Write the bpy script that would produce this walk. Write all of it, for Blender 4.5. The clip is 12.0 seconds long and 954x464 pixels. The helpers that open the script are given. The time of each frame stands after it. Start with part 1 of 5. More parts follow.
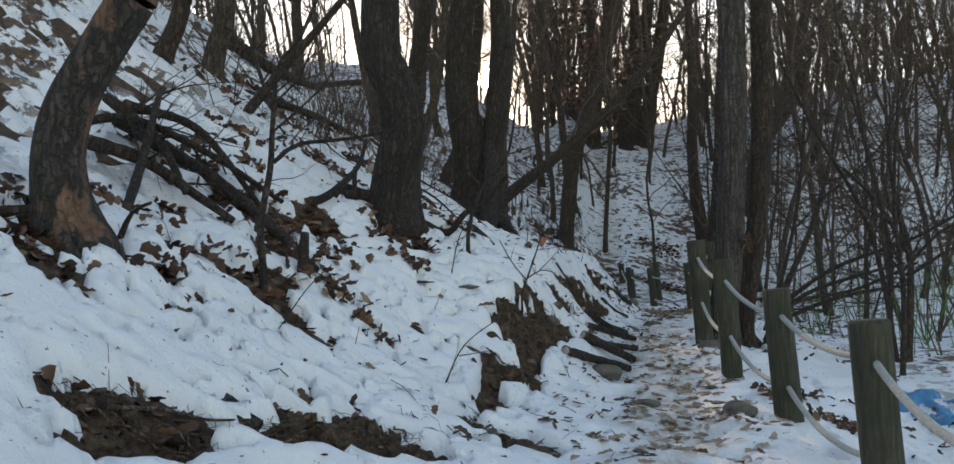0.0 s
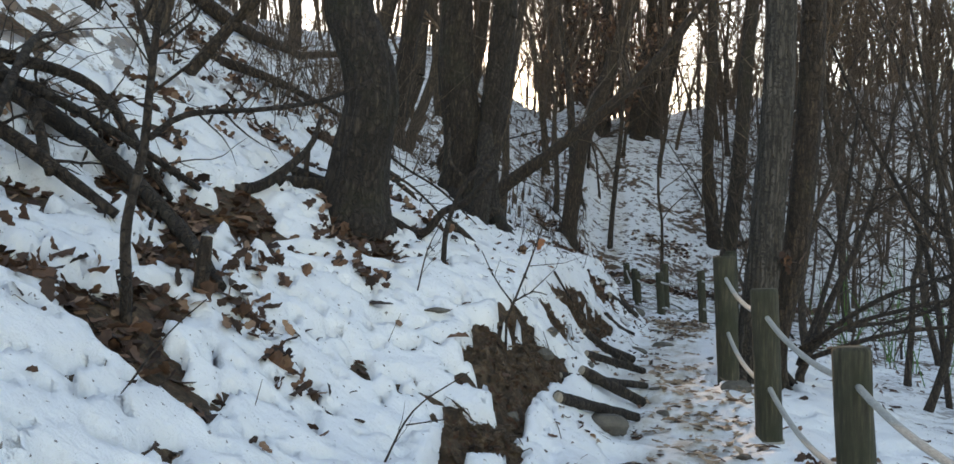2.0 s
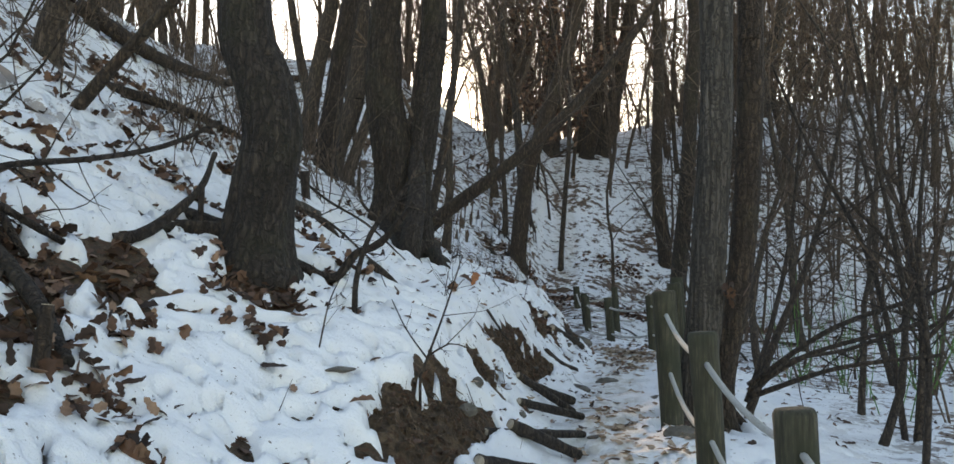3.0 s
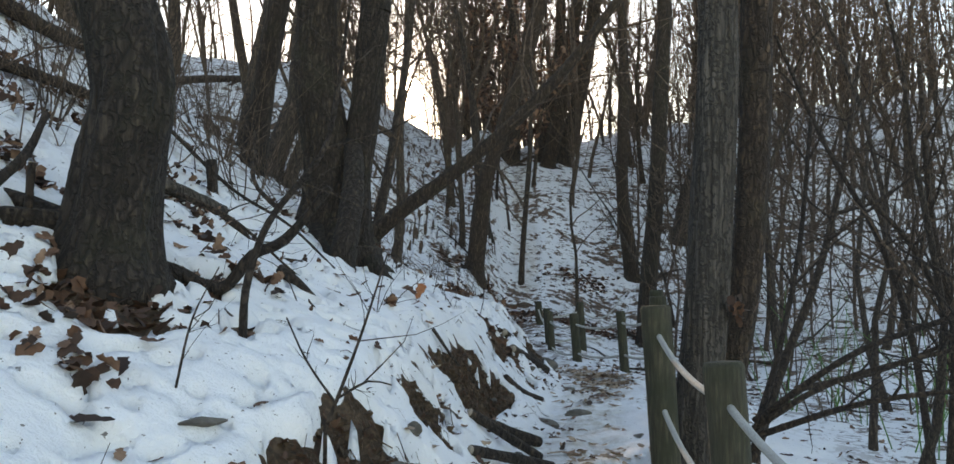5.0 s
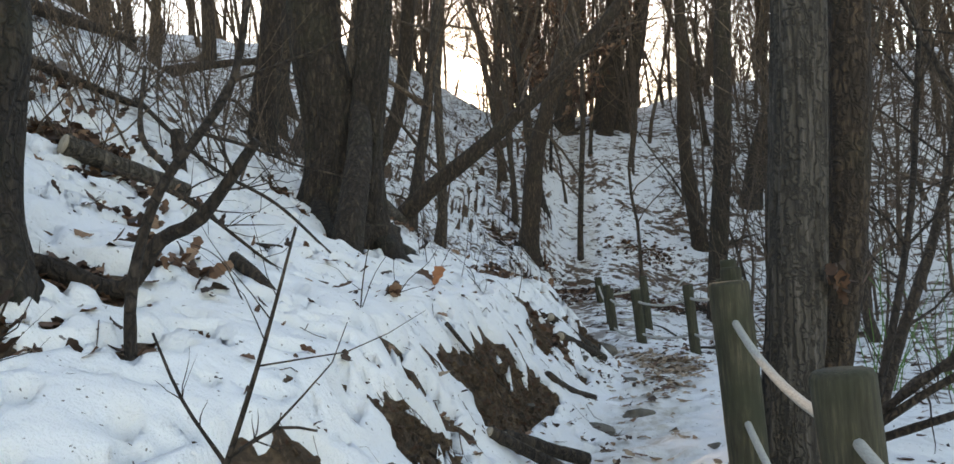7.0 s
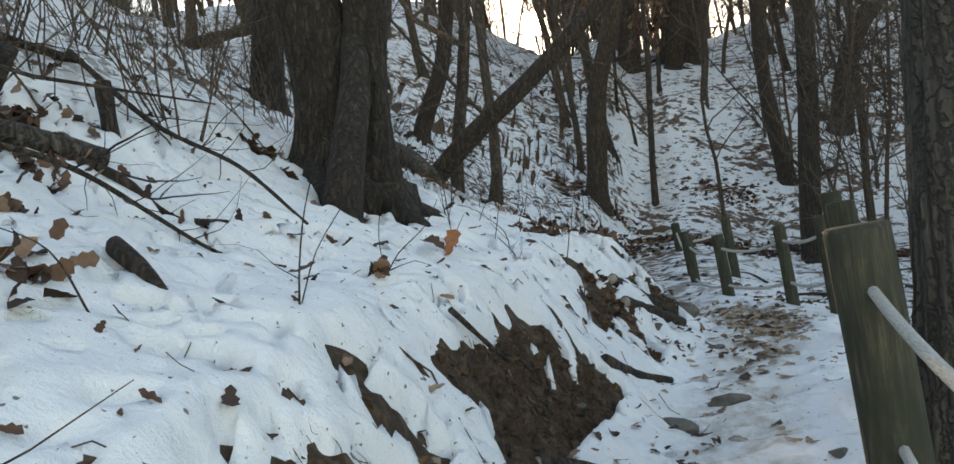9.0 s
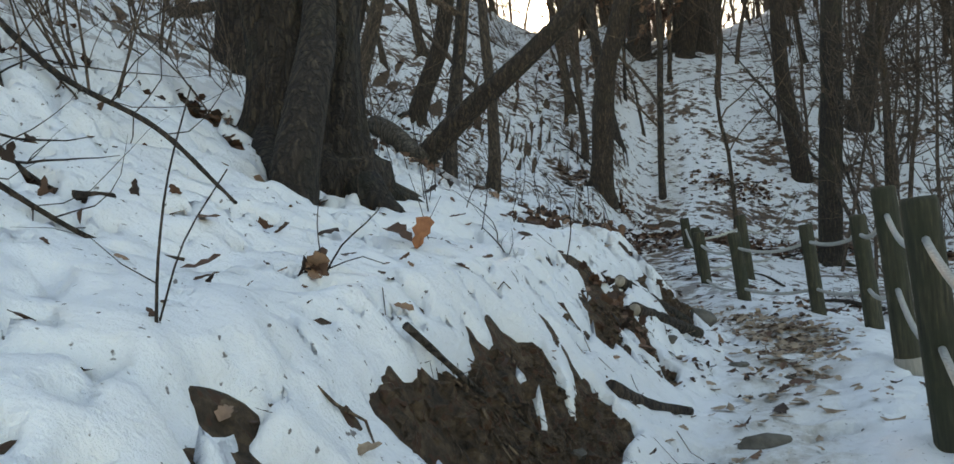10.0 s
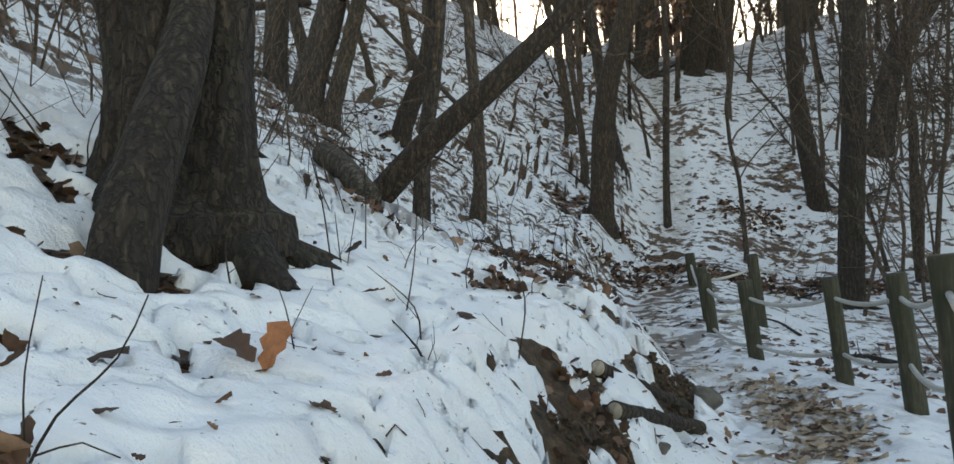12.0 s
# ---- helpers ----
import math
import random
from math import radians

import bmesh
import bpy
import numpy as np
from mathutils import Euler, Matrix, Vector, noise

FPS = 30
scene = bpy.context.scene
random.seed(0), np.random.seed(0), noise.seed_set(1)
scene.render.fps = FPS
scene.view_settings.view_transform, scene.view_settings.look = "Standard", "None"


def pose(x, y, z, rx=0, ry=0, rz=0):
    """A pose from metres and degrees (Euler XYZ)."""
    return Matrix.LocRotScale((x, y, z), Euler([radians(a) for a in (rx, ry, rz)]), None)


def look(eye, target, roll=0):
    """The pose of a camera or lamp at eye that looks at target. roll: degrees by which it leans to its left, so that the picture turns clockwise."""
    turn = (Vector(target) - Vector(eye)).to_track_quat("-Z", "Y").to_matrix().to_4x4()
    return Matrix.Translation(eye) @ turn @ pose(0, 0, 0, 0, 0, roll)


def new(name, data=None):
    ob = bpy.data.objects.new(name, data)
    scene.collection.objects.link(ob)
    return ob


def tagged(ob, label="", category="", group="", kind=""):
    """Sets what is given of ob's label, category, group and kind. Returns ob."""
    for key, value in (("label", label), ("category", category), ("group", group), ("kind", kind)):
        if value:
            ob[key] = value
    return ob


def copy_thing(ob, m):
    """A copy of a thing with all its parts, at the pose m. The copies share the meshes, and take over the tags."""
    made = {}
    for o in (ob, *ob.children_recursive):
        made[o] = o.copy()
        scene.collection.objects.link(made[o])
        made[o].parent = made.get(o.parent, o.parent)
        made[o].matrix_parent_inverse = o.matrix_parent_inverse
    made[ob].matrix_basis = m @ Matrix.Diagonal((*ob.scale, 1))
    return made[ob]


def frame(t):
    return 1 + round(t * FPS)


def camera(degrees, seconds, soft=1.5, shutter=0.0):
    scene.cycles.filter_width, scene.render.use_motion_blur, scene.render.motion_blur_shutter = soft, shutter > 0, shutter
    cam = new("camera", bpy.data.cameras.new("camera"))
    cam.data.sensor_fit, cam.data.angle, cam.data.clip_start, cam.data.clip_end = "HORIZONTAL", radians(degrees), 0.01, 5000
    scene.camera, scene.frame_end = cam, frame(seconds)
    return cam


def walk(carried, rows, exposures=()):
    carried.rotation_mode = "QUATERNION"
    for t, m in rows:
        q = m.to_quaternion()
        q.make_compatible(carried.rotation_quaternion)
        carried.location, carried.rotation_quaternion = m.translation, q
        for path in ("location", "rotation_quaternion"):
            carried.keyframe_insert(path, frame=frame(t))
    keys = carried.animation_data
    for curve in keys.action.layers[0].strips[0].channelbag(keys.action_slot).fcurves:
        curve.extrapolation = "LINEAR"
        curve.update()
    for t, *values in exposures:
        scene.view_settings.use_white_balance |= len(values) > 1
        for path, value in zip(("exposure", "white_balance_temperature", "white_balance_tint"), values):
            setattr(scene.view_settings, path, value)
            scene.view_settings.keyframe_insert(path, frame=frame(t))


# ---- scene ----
cam = camera(53.8, 12.0, soft=1.5)
PATH = [
    (0, (-0.47, -3.855, 0.806), (-0.604, -1.861, 0.894), -1.5),
    (0.5, (-0.459, -3.52, 0.831), (-0.591, -1.526, 0.906), 0.5),
    (1, (-0.285, -3.051, 1.003), (-0.419, -1.057, 1.063), -0.7),
    (1.5, (-0.312, -2.648, 0.966), (-0.464, -0.654, 1.012), -1.0),
    (2, (-0.412, -2.206, 1.041), (-0.553, -0.211, 1.09), 1.4),
    (2.5, (-0.196, -1.864, 1.032), (-0.268, 0.132, 1.125), 1.5),
    (3, (-0.168, -1.63, 1.209), (-0.221, 0.367, 1.3), -0.2),
    (3.5, (-0.253, -1.304, 1.209), (-0.264, 0.691, 1.348), 0.7),
    (3.7, (-0.249, -1.105, 1.171), (-0.21, 0.89, 1.297), 0.8),
    (5.5, (0.055, 0.217, 1.188), (0.067, 2.213, 1.309), -1.5),
    (6, (0.197, 0.479, 1.294), (0.116, 2.474, 1.405), -6.7),
    (6.5, (0.138, 0.977, 1.179), (0.021, 2.971, 1.274), -5.6),
    (7, (0.184, 1.352, 1.188), (0.077, 3.348, 1.27), -3.0),
    (7.5, (0.331, 1.784, 1.207), (0.205, 3.778, 1.286), -6.6),
    (7.7, (0.334, 1.861, 1.195), (0.156, 3.852, 1.255), -6.8),
    (9.3, (0.399, 3.174, 1.191), (0.102, 5.152, 1.192), -7.0),
    (9.5, (0.348, 3.389, 1.149), (0.038, 5.365, 1.147), -6.6),
    (10, (0.342, 3.905, 1.185), (0.055, 5.884, 1.166), -5.5),
    (10.5, (0.531, 4.284, 1.268), (0.209, 6.253, 1.126), -8.4),
    (11, (0.465, 4.584, 1.282), (0.131, 6.552, 1.158), -7.8),
    (11.5, (0.437, 4.902, 1.352), (0.13, 6.879, 1.366), -2.2),
    (12, (0.519, 5.266, 1.419), (0.216, 7.243, 1.43), -4.7),
]
walk(cam, [(t, look(eye, target, roll)) for t, eye, target, roll in PATH],
     exposures=[(0, 1.5, 8600, 17), (1, 1.74, 8700, 18), (2, 1.91, 8900, 18), (5.5, 1.88, 8700, 17), (7.5, 2.12, 9500, 19), (10, 1.93, 9200, 14), (10.8, 1.98, 9200, 15), (12, 2.12, 9600, 16)])

# ---------------------------------------------------------------- light
SUN_DIR = Vector((-0.0536, 1.0, 0.2147)).normalized()
world = bpy.data.worlds.new("winter_sky")
scene.world = world
world.use_nodes = True
wt = world.node_tree
sky = wt.nodes.new("ShaderNodeTexSky")
sky.sky_type, sky.sun_disc = "NISHITA", False
sky.sun_elevation, sky.sun_rotation = radians(12.1), radians(-3.1)
sky.air_density, sky.dust_density, sky.ozone_density = 1.0, 0.2, 1.4
wt.nodes["Background"].inputs[1].default_value = 0.148
wt.links.new(sky.outputs[0], wt.nodes["Background"].inputs[0])
lamp = bpy.data.lights.new("sun", "SUN")
lamp.energy, lamp.angle, lamp.color = 1.3, radians(1.0), (1.0, 0.83, 0.62)
sun_ob = new("sun", lamp)
sun_ob.matrix_world = look(Vector((-0.09, 1.0, 0.25)) * 60, (0, 0, 0))

# ---------------------------------------------------------------- small maths
def knots(v, xs, ys):
    """A smooth curve through a few knots."""
    return np.interp(v, xs, ys)


def smooth(a, b, v):
    t = np.clip((v - a) / (b - a), 0, 1)
    return t * t * (3 - 2 * t)


def hashed(i, j, seed):
    n = np.sin(i * 127.1 + j * 311.7 + seed * 74.7) * 43758.5453
    return n - np.floor(n)


def vnoise(x, y, seed=0):
    """Value noise from 0 to 1."""
    i, j = np.floor(x), np.floor(y)
    u, v = x - i, y - j
    u, v = u * u * (3 - 2 * u), v * v * (3 - 2 * v)
    a, b = hashed(i, j, seed), hashed(i + 1, j, seed)
    c, d = hashed(i, j + 1, seed), hashed(i + 1, j + 1, seed)
    return a + (b - a) * u + (c - a) * v + (a - b - c + d) * u * v


def fbm(x, y, seed=0, octaves=3):
    total, amp, norm = 0.0, 1.0, 0.0
    for k in range(octaves):
        total = total + amp * vnoise(x * 2**k + 3.1 * k, y * 2**k - 1.7 * k, seed + k)
        norm, amp = norm + amp, amp * 0.5
    return total / norm


def pits(u, v, cell, seed, share, lo, hi):
    """Scattered round hollows, 1 at their middle and 0 outside."""
    i, j = np.floor(u / cell), np.floor(v / cell)
    best = np.zeros_like(u + v)
    for a in (-1, 0, 1):
        for b in (-1, 0, 1):
            p, q = i + a, j + b
            cu = (p + hashed(p, q, seed)) * cell
            cv = (q + hashed(p, q, seed + 1)) * cell
            r = lo + (hi - lo) * hashed(p, q, seed + 2) ** 2
            turn = 6.28 * hashed(p, q, seed + 4)
            du, dv = u - cu, v - cv
            e = (du * np.cos(turn) + dv * np.sin(turn)) / r
            f = (dv * np.cos(turn) - du * np.sin(turn)) / (r * 0.55)
            g = np.exp(-((e * e + f * f) ** 1.5))
            best = np.maximum(best, np.where(hashed(p, q, seed + 3) < share, g, 0))
    return best


def snow_pits(x, y):
    """Hollows that sunken leaves have melted into the snow."""
    d = left_of_path(x, y)
    w = (d * 0.7 + land(x, y) * 0.8) * 1.25
    wide = 0.5 + 0.5 * smooth(0.35, 0.6, vnoise(w * 1.1 + 3, y * 1.1, 26)) + 0.25 * smooth(1.2, 2.2, d)
    small = pits(w, y, 0.15, 301, 0.55, 0.03, 0.075)
    large = pits(w + 0.4, y, 0.36, 311, 0.5, 0.05, 0.14)
    return np.maximum(small, large) * np.clip(wide, 0, 1)


# ---------------------------------------------------------------- lie of the land
def path_x(y):
    return knots(y, [-40, -8, -3.9, 0, 2.4, 4.8, 6.4, 8, 9.6, 11.2, 12.8, 14.4, 16, 19, 24, 40],
                 [-3, -0.9, -0.47, 0, 0.3, 0.55, 0.68, 1.0, 1.25, 1.55, 1.5, 1.05, 0.85, 0.9, 1.6, 2.2])


def path_z(y):
    return knots(y, [-40, -8, -3.9, -2.5, 0, 2.4, 4, 5.5, 8, 10, 13, 16, 20],
                 [-4, -0.9, -0.5, -0.3, -0.2, -0.22, -0.17, 0.0, 0.05, 0.05, -0.02, 0.0, 0.1])


def left_of_path(x, y):
    return path_x(y) - 0.4 - x


def land(x, y):
    """Height of the bare ground without its small relief."""
    x, y = np.asarray(x, float), np.asarray(y, float)
    d = left_of_path(x, y)
    near = knots(d, [0, 0.6, 1.27, 1.9, 2.3, 4, 8, 14, 30, 200], [0, 0.15, 0.48, 1.0, 1.2, 2.1, 4.2, 5.2, 6, 8])
    far = knots(d, [0, 0.2, 0.45, 0.75, 1.2, 2.0, 2.7, 4, 6, 8, 14, 30, 200],
                [0, 0.16, 0.48, 0.9, 1.05, 1.44, 1.92, 2.75, 4.2, 4.9, 5.3, 6, 8])
    k = smooth(1.6, 4.6, y)
    e = x - path_x(y) - 0.5
    right = knots(e, [0, 0.5, 1.5, 4, 8, 20, 60, 300], [0, -0.08, -0.4, -0.6, -0.5, 1.2, 7, 14])
    ahead = knots(y, [15, 19, 22, 28, 34, 40, 60, 150, 500], [0, 0.35, 0.6, 2.9, 4.7, 5.2, 5.5, 8, 12]) * (1 - 0.12 * smooth(3, 11, -x))
    ahead = ahead + 1.4 * smooth(23, 31, y) * smooth(-1.2, 1.2, x)
    ahead = ahead + 2.6 * smooth(24, 46, y) * smooth(0.5, 9, x) + 0.55 * smooth(3, 9, d) * (1 - smooth(8, 15, y)) + 0.6 * smooth(9, 14, d) * smooth(10, 22, y)
    roll = (fbm(x * 0.45, y * 0.45, 11, 2) - 0.5) * 0.22 * smooth(0.6, 2.5, np.abs(x - path_x(y)))
    return path_z(y) + np.where(d > 0, near * (1 - k) + far * k, 0) + right + ahead + roll


def soil(x, y):
    """Height of the earth with its lumps."""
    d = left_of_path(x, y)
    face = smooth(0.05, 0.3, d) * (1 - smooth(0.75, 1.3, d))
    h = land(x, y)
    a = d * 0.7 + h * 0.8
    lump = (fbm(y * 5, a * 5, 3, 3) - 0.5) * (0.03 + 0.17 * face) + (vnoise(y * 22, a * 22, 6) - 0.5) * 0.03 * face
    return h + lump


def snow_depth(x, y):
    """Thickness of the snow; below zero the earth shows."""
    d = left_of_path(x, y)
    c = np.abs(x - path_x(y))
    h = land(x, y)
    a = d * 0.7 + h * 0.8
    ry, ra = y * 0.8 + a * 0.6, a * 0.8 - y * 0.6
    rag = 0.34 * (vnoise(ry * 6, ra * 5, 8) - 0.5) + 0.2 * (vnoise(ra * 11, ry * 13, 9) - 0.5)
    w = a * 1.25
    deep = 0.075 + 0.05 * (fbm(w * 1.7, y * 1.7, 21, 2) - 0.4) + 0.075 * (fbm(w * 4.5, y * 4.5, 23, 2) - 0.5) + 0.016 * (vnoise(w * 8 + y * 3, y * 9 - w * 3, 24) - 0.5)
    deep = deep - (0.2 + 0.08 * smooth(0.5, 1.0, d)) * snow_pits(x, y) * smooth(0.25, 0.5, d)
    crest = knots(y, [-2, -0.7, 0, 0.4, 1.2, 2, 3.4, 4, 5, 9, 12, 15], [1.6, 1.45, 1.15, 1.0, 0.65, 0.7, 0.8, 0.68, 0.58, 0.5, 0.5, 0.5])
    face = smooth(crest - 0.36, crest - 0.24, d) * (1 - smooth(crest + 0.0, crest + 0.08, d))
    face = face * smooth(-4, -1, y) * (1 - smooth(11, 15, y))
    worn = sum(k * np.exp(-(((y - yc) / w) ** 4)) for yc, w, k in WORN)
    patch = smooth(0.55, 0.64, fbm(y * 1.5, a * 2.6, 5, 2) * 0.8 + 0.09 + worn + rag * 0.75)
    deep = deep - 0.25 * face * patch
    spots = smooth(0.66, 0.8, fbm(x * 6, y * 6, 31, 2))
    deep = deep - (0.07 * (1 - smooth(10, 15, y)) + 0.07 * smooth(2.2, 5, d) * (1 - smooth(12, 17, y))) * spots
    rub = smooth(0.5 - 0.07 * smooth(2, 3, d), 0.62, fbm(x * 2.3, y * 2.3, 41, 2)) * smooth(0.47, 0.6, fbm(x * 8, y * 8, 44, 2))
    deep = deep - 0.19 * rub * smooth(1.6, 2.4, d) * (1 - smooth(13, 18, y)) * (1 - 0.6 * smooth(3.5, 5, y) * (1 - smooth(9, 12, y)))
    deep = deep - 0.045 * (1 - smooth(0.2, 0.5, c)) + 0.05 * (1 - smooth(0.2, 0.55, c)) * (vnoise(x * 6, y * 6, 51) - 0.5)
    for px, py, r, a in BARE:
        q = ((x - px) ** 2 + (y - py) ** 2) / (r * r)
        deep = deep - a * np.exp(-q * q) * smooth(0.42 - (0.12 if a > 0.25 else 0), 0.54 - (0.12 if a > 0.25 else 0), 0.5 + rag + 1.1 * (fbm(x * 4, y * 4, 61, 2) - 0.5))
    # melting rounds the edge of the cover
    return np.where(deep > 0, np.sqrt(np.maximum(deep, 0) * (np.maximum(deep, 0) + 0.018)), deep)


# stretches of the bank where the earth has broken away: along the path, half length, amount
WORN = [(-0.8, 0.3, 0.14), (-0.1, 0.3, 0.17), (0.6, 0.4, 0.18), (1.5, 0.35, 0.16), (2.6, 0.35, 0.13), (3.8, 0.8, 0.31),
        (5.2, 0.3, 0.11), (7.1, 0.75, 0.33), (9.0, 0.4, 0.15), (10.0, 0.4, 0.2), (11.4, 0.6, 0.1)]
# places where the earth, roots or dead leaves lie bare: x, y, radius, amount
BARE = [(-2.72, 0.42, 0.3, 0.2), (-2.4, 6.8, 0.35, 0.2), (-1.5, 4.75, 0.2, 0.2), (-1.8, 4.4, 0.4, 0.22), (-1.62, 3.95, 0.22, 0.2), (-1.3, 8.75, 0.4, 0.1),
        (-1.16, 8.2, 0.22, 0.12), (-2.0, 2.3, 0.33, 0.13), (-1.98, 1.35, 0.3, 0.13), (-2.3, 1.9, 0.4, 0.13),
        (-2.5, 2.9, 0.45, 0.13), (-2.3, 3.4, 0.35, 0.13), (-1.12, 4.36, 0.11, 0.2), (-0.6, 6.85, 0.12, 0.18),
        (-0.52, 8.1, 0.1, 0.14), (0.0, 10.6, 0.3, 0.2), (0.1, 11.6, 0.4, 0.2), (-0.1, 12.5, 0.5, 0.15), (1.42, 6.0, 0.35, 0.15), (1.7, 6.4, 0.3, 0.15),
        (-1.97, -0.95, 0.13, 0.24), (-1.82, -0.85, 0.16, 0.24), (-1.76, -0.5, 0.1, 0.22), (-1.48, 0.14, 0.15, 0.24), (-1.33, 0.36, 0.13, 0.24), (-1.13, 0.43, 0.12, 0.26),
        (-0.9, 0.65, 0.13, 0.26), (-0.64, 0.98, 0.17, 0.28), (-0.5, 0.93, 0.12, 0.26), (-0.62, 3.78, 0.24, 0.2), (-0.3, 5.13, 0.15, 0.2), (-0.21, 5.69, 0.16, 0.2), (-0.01, 7.47, 0.16, 0.2),
        (-1.86, -1.01, 0.13, 0.3), (-1.75, -0.62, 0.1, 0.3), (-1.46, -0.01, 0.15, 0.3), (-1.26, 0.09, 0.14, 0.3), (-1.08, 0.31, 0.16, 0.3), (-0.9, 1.22, 0.12, 0.3), (-0.66, 1.17, 0.15, 0.3), (-0.49, 1.1, 0.12, 0.3),
        (-0.97, 2.67, 0.07, 0.3), (-0.83, 2.95, 0.09, 0.3), (-0.82, 2.57, 0.07, 0.3),
        (0.09, 8.79, 0.22, 0.24), (0.27, 9.35, 0.25, 0.24), (0.04, 8.1, 0.12, 0.2)]


def snow_top(x, y):
    depth, h = snow_depth(x, y), land(x, y)
    return h + (soil(x, y) - h) * (1 - smooth(0.0, 0.05, depth)) + np.maximum(depth, -0.13)


def top(x, y):
    """Height of what one would step on, snow or earth."""
    return max(float(soil(x, y)), float(snow_top(x, y)))


# ---------------------------------------------------------------- materials
def material(name, build, rough=0.8, metal=0.0):
    m = bpy.data.materials.new(name)
    m.use_nodes = True
    nt = m.node_tree
    b = nt.nodes["Principled BSDF"]
    b.inputs["Roughness"].default_value, b.inputs["Metallic"].default_value = rough, metal
    build(nt, b)
    return m


def coords(nt, scale=(1, 1, 1), kind="Object"):
    c, mp = nt.nodes.new("ShaderNodeTexCoord"), nt.nodes.new("ShaderNodeMapping")
    mp.inputs["Scale"].default_value = scale
    nt.links.new(c.outputs[kind], mp.inputs[0])
    return mp.outputs[0]


def noise_node(nt, vec, scale, detail=4, rough=0.6):
    n = nt.nodes.new("ShaderNodeTexNoise")
    n.inputs["Scale"].default_value, n.inputs["Detail"].default_value, n.inputs["Roughness"].default_value = scale, detail, rough
    nt.links.new(vec, n.inputs["Vector"])
    return n.outputs["Fac"]


def ramp(nt, fac, stops):
    r = nt.nodes.new("ShaderNodeValToRGB")
    while len(r.color_ramp.elements) < len(stops):
        r.color_ramp.elements.new(0.5)
    for e, (p, c) in zip(r.color_ramp.elements, stops):
        e.position, e.color = p, (*c, 1)
    nt.links.new(fac, r.inputs[0])
    return r.outputs[0]


def mix(nt, fac, a, b, mode="MIX"):
    n = nt.nodes.new("ShaderNodeMix")
    n.data_type, n.blend_type = "RGBA", mode
    for sock, v in ((n.inputs[0], fac), (n.inputs[6], a), (n.inputs[7], b)):
        if isinstance(v, (int, float)):
            sock.default_value = v
        elif isinstance(v, tuple):
            sock.default_value = (*v, 1)
        else:
            nt.links.new(v, sock)
    return n.outputs[2]


def bump(nt, b, height, strength=0.5, dist=0.01):
    n = nt.nodes.new("ShaderNodeBump")
    n.inputs["Strength"].default_value, n.inputs["Distance"].default_value = strength, dist
    nt.links.new(height, n.inputs["Height"])
    nt.links.new(n.outputs[0], b.inputs["Normal"])


def build_snow(nt, b):
    v = coords(nt)
    grain, broad = noise_node(nt, v, 90, 3), noise_node(nt, v, 2.2, 4)
    clean = ramp(nt, broad, [(0.3, (0.78, 0.80, 0.82)), (0.7, (0.86, 0.87, 0.88))])
    dirt = ramp(nt, noise_node(nt, v, 7, 5, 0.7), [(0.45, (0, 0, 0)), (0.62, (1, 1, 1))])
    at = nt.nodes.new("ShaderNodeAttribute")
    at.attribute_name = "trodden"
    k = mix(nt, 1.0, dirt, at.outputs["Color"], "MULTIPLY")
    col = mix(nt, mix(nt, 0.75, (0, 0, 0), k), clean, (0.38, 0.32, 0.25))
    col = mix(nt, mix(nt, 0.35, (0, 0, 0), at.outputs["Color"]), col, (0.60, 0.56, 0.50))
    # dead leaves and twig litter that pierce the thin snow of the slopes
    at2 = nt.nodes.new("ShaderNodeAttribute")
    at2.attribute_name = "litter"
    broadly = nt.nodes.new("ShaderNodeMath")
    broadly.operation = "MULTIPLY_ADD"
    nt.links.new(noise_node(nt, coords(nt, (0.7, 1, 1)), 0.9, 3, 0.6), broadly.inputs[0])
    broadly.inputs[1].default_value = 0.5
    nt.links.new(noise_node(nt, coords(nt, (0.8, 1, 0.9)), 5.5, 6, 0.68), broadly.inputs[2])
    spk = ramp(nt, broadly.outputs[0], [(0.768, (0, 0, 0)), (0.8, (1, 1, 1))])
    lit = mix(nt, 1.0, spk, at2.outputs["Color"], "MULTIPLY")
    brown = ramp(nt, noise_node(nt, v, 11, 3), [(0.35, (0.06, 0.038, 0.026)), (0.65, (0.19, 0.115, 0.072))])
    col = mix(nt, lit, col, brown)
    # crumbs of bark and earth
    crumb = ramp(nt, noise_node(nt, v, 34, 2, 0.5), [(0.69, (0, 0, 0)), (0.73, (0.85, 0.85, 0.85))])
    col = mix(nt, crumb, col, (0.09, 0.065, 0.048))
    nt.links.new(col, b.inputs["Base Color"])
    lumps = nt.nodes.new("ShaderNodeMath")
    lumps.operation = "MULTIPLY_ADD"
    nt.links.new(noise_node(nt, v, 16, 5, 0.65), lumps.inputs[0])
    lumps.inputs[1].default_value = 4.0
    nt.links.new(grain, lumps.inputs[2])
    bump(nt, b, lumps.outputs[0], 0.8, 0.008)
    b.inputs["Subsurface Weight"].default_value = 0.0


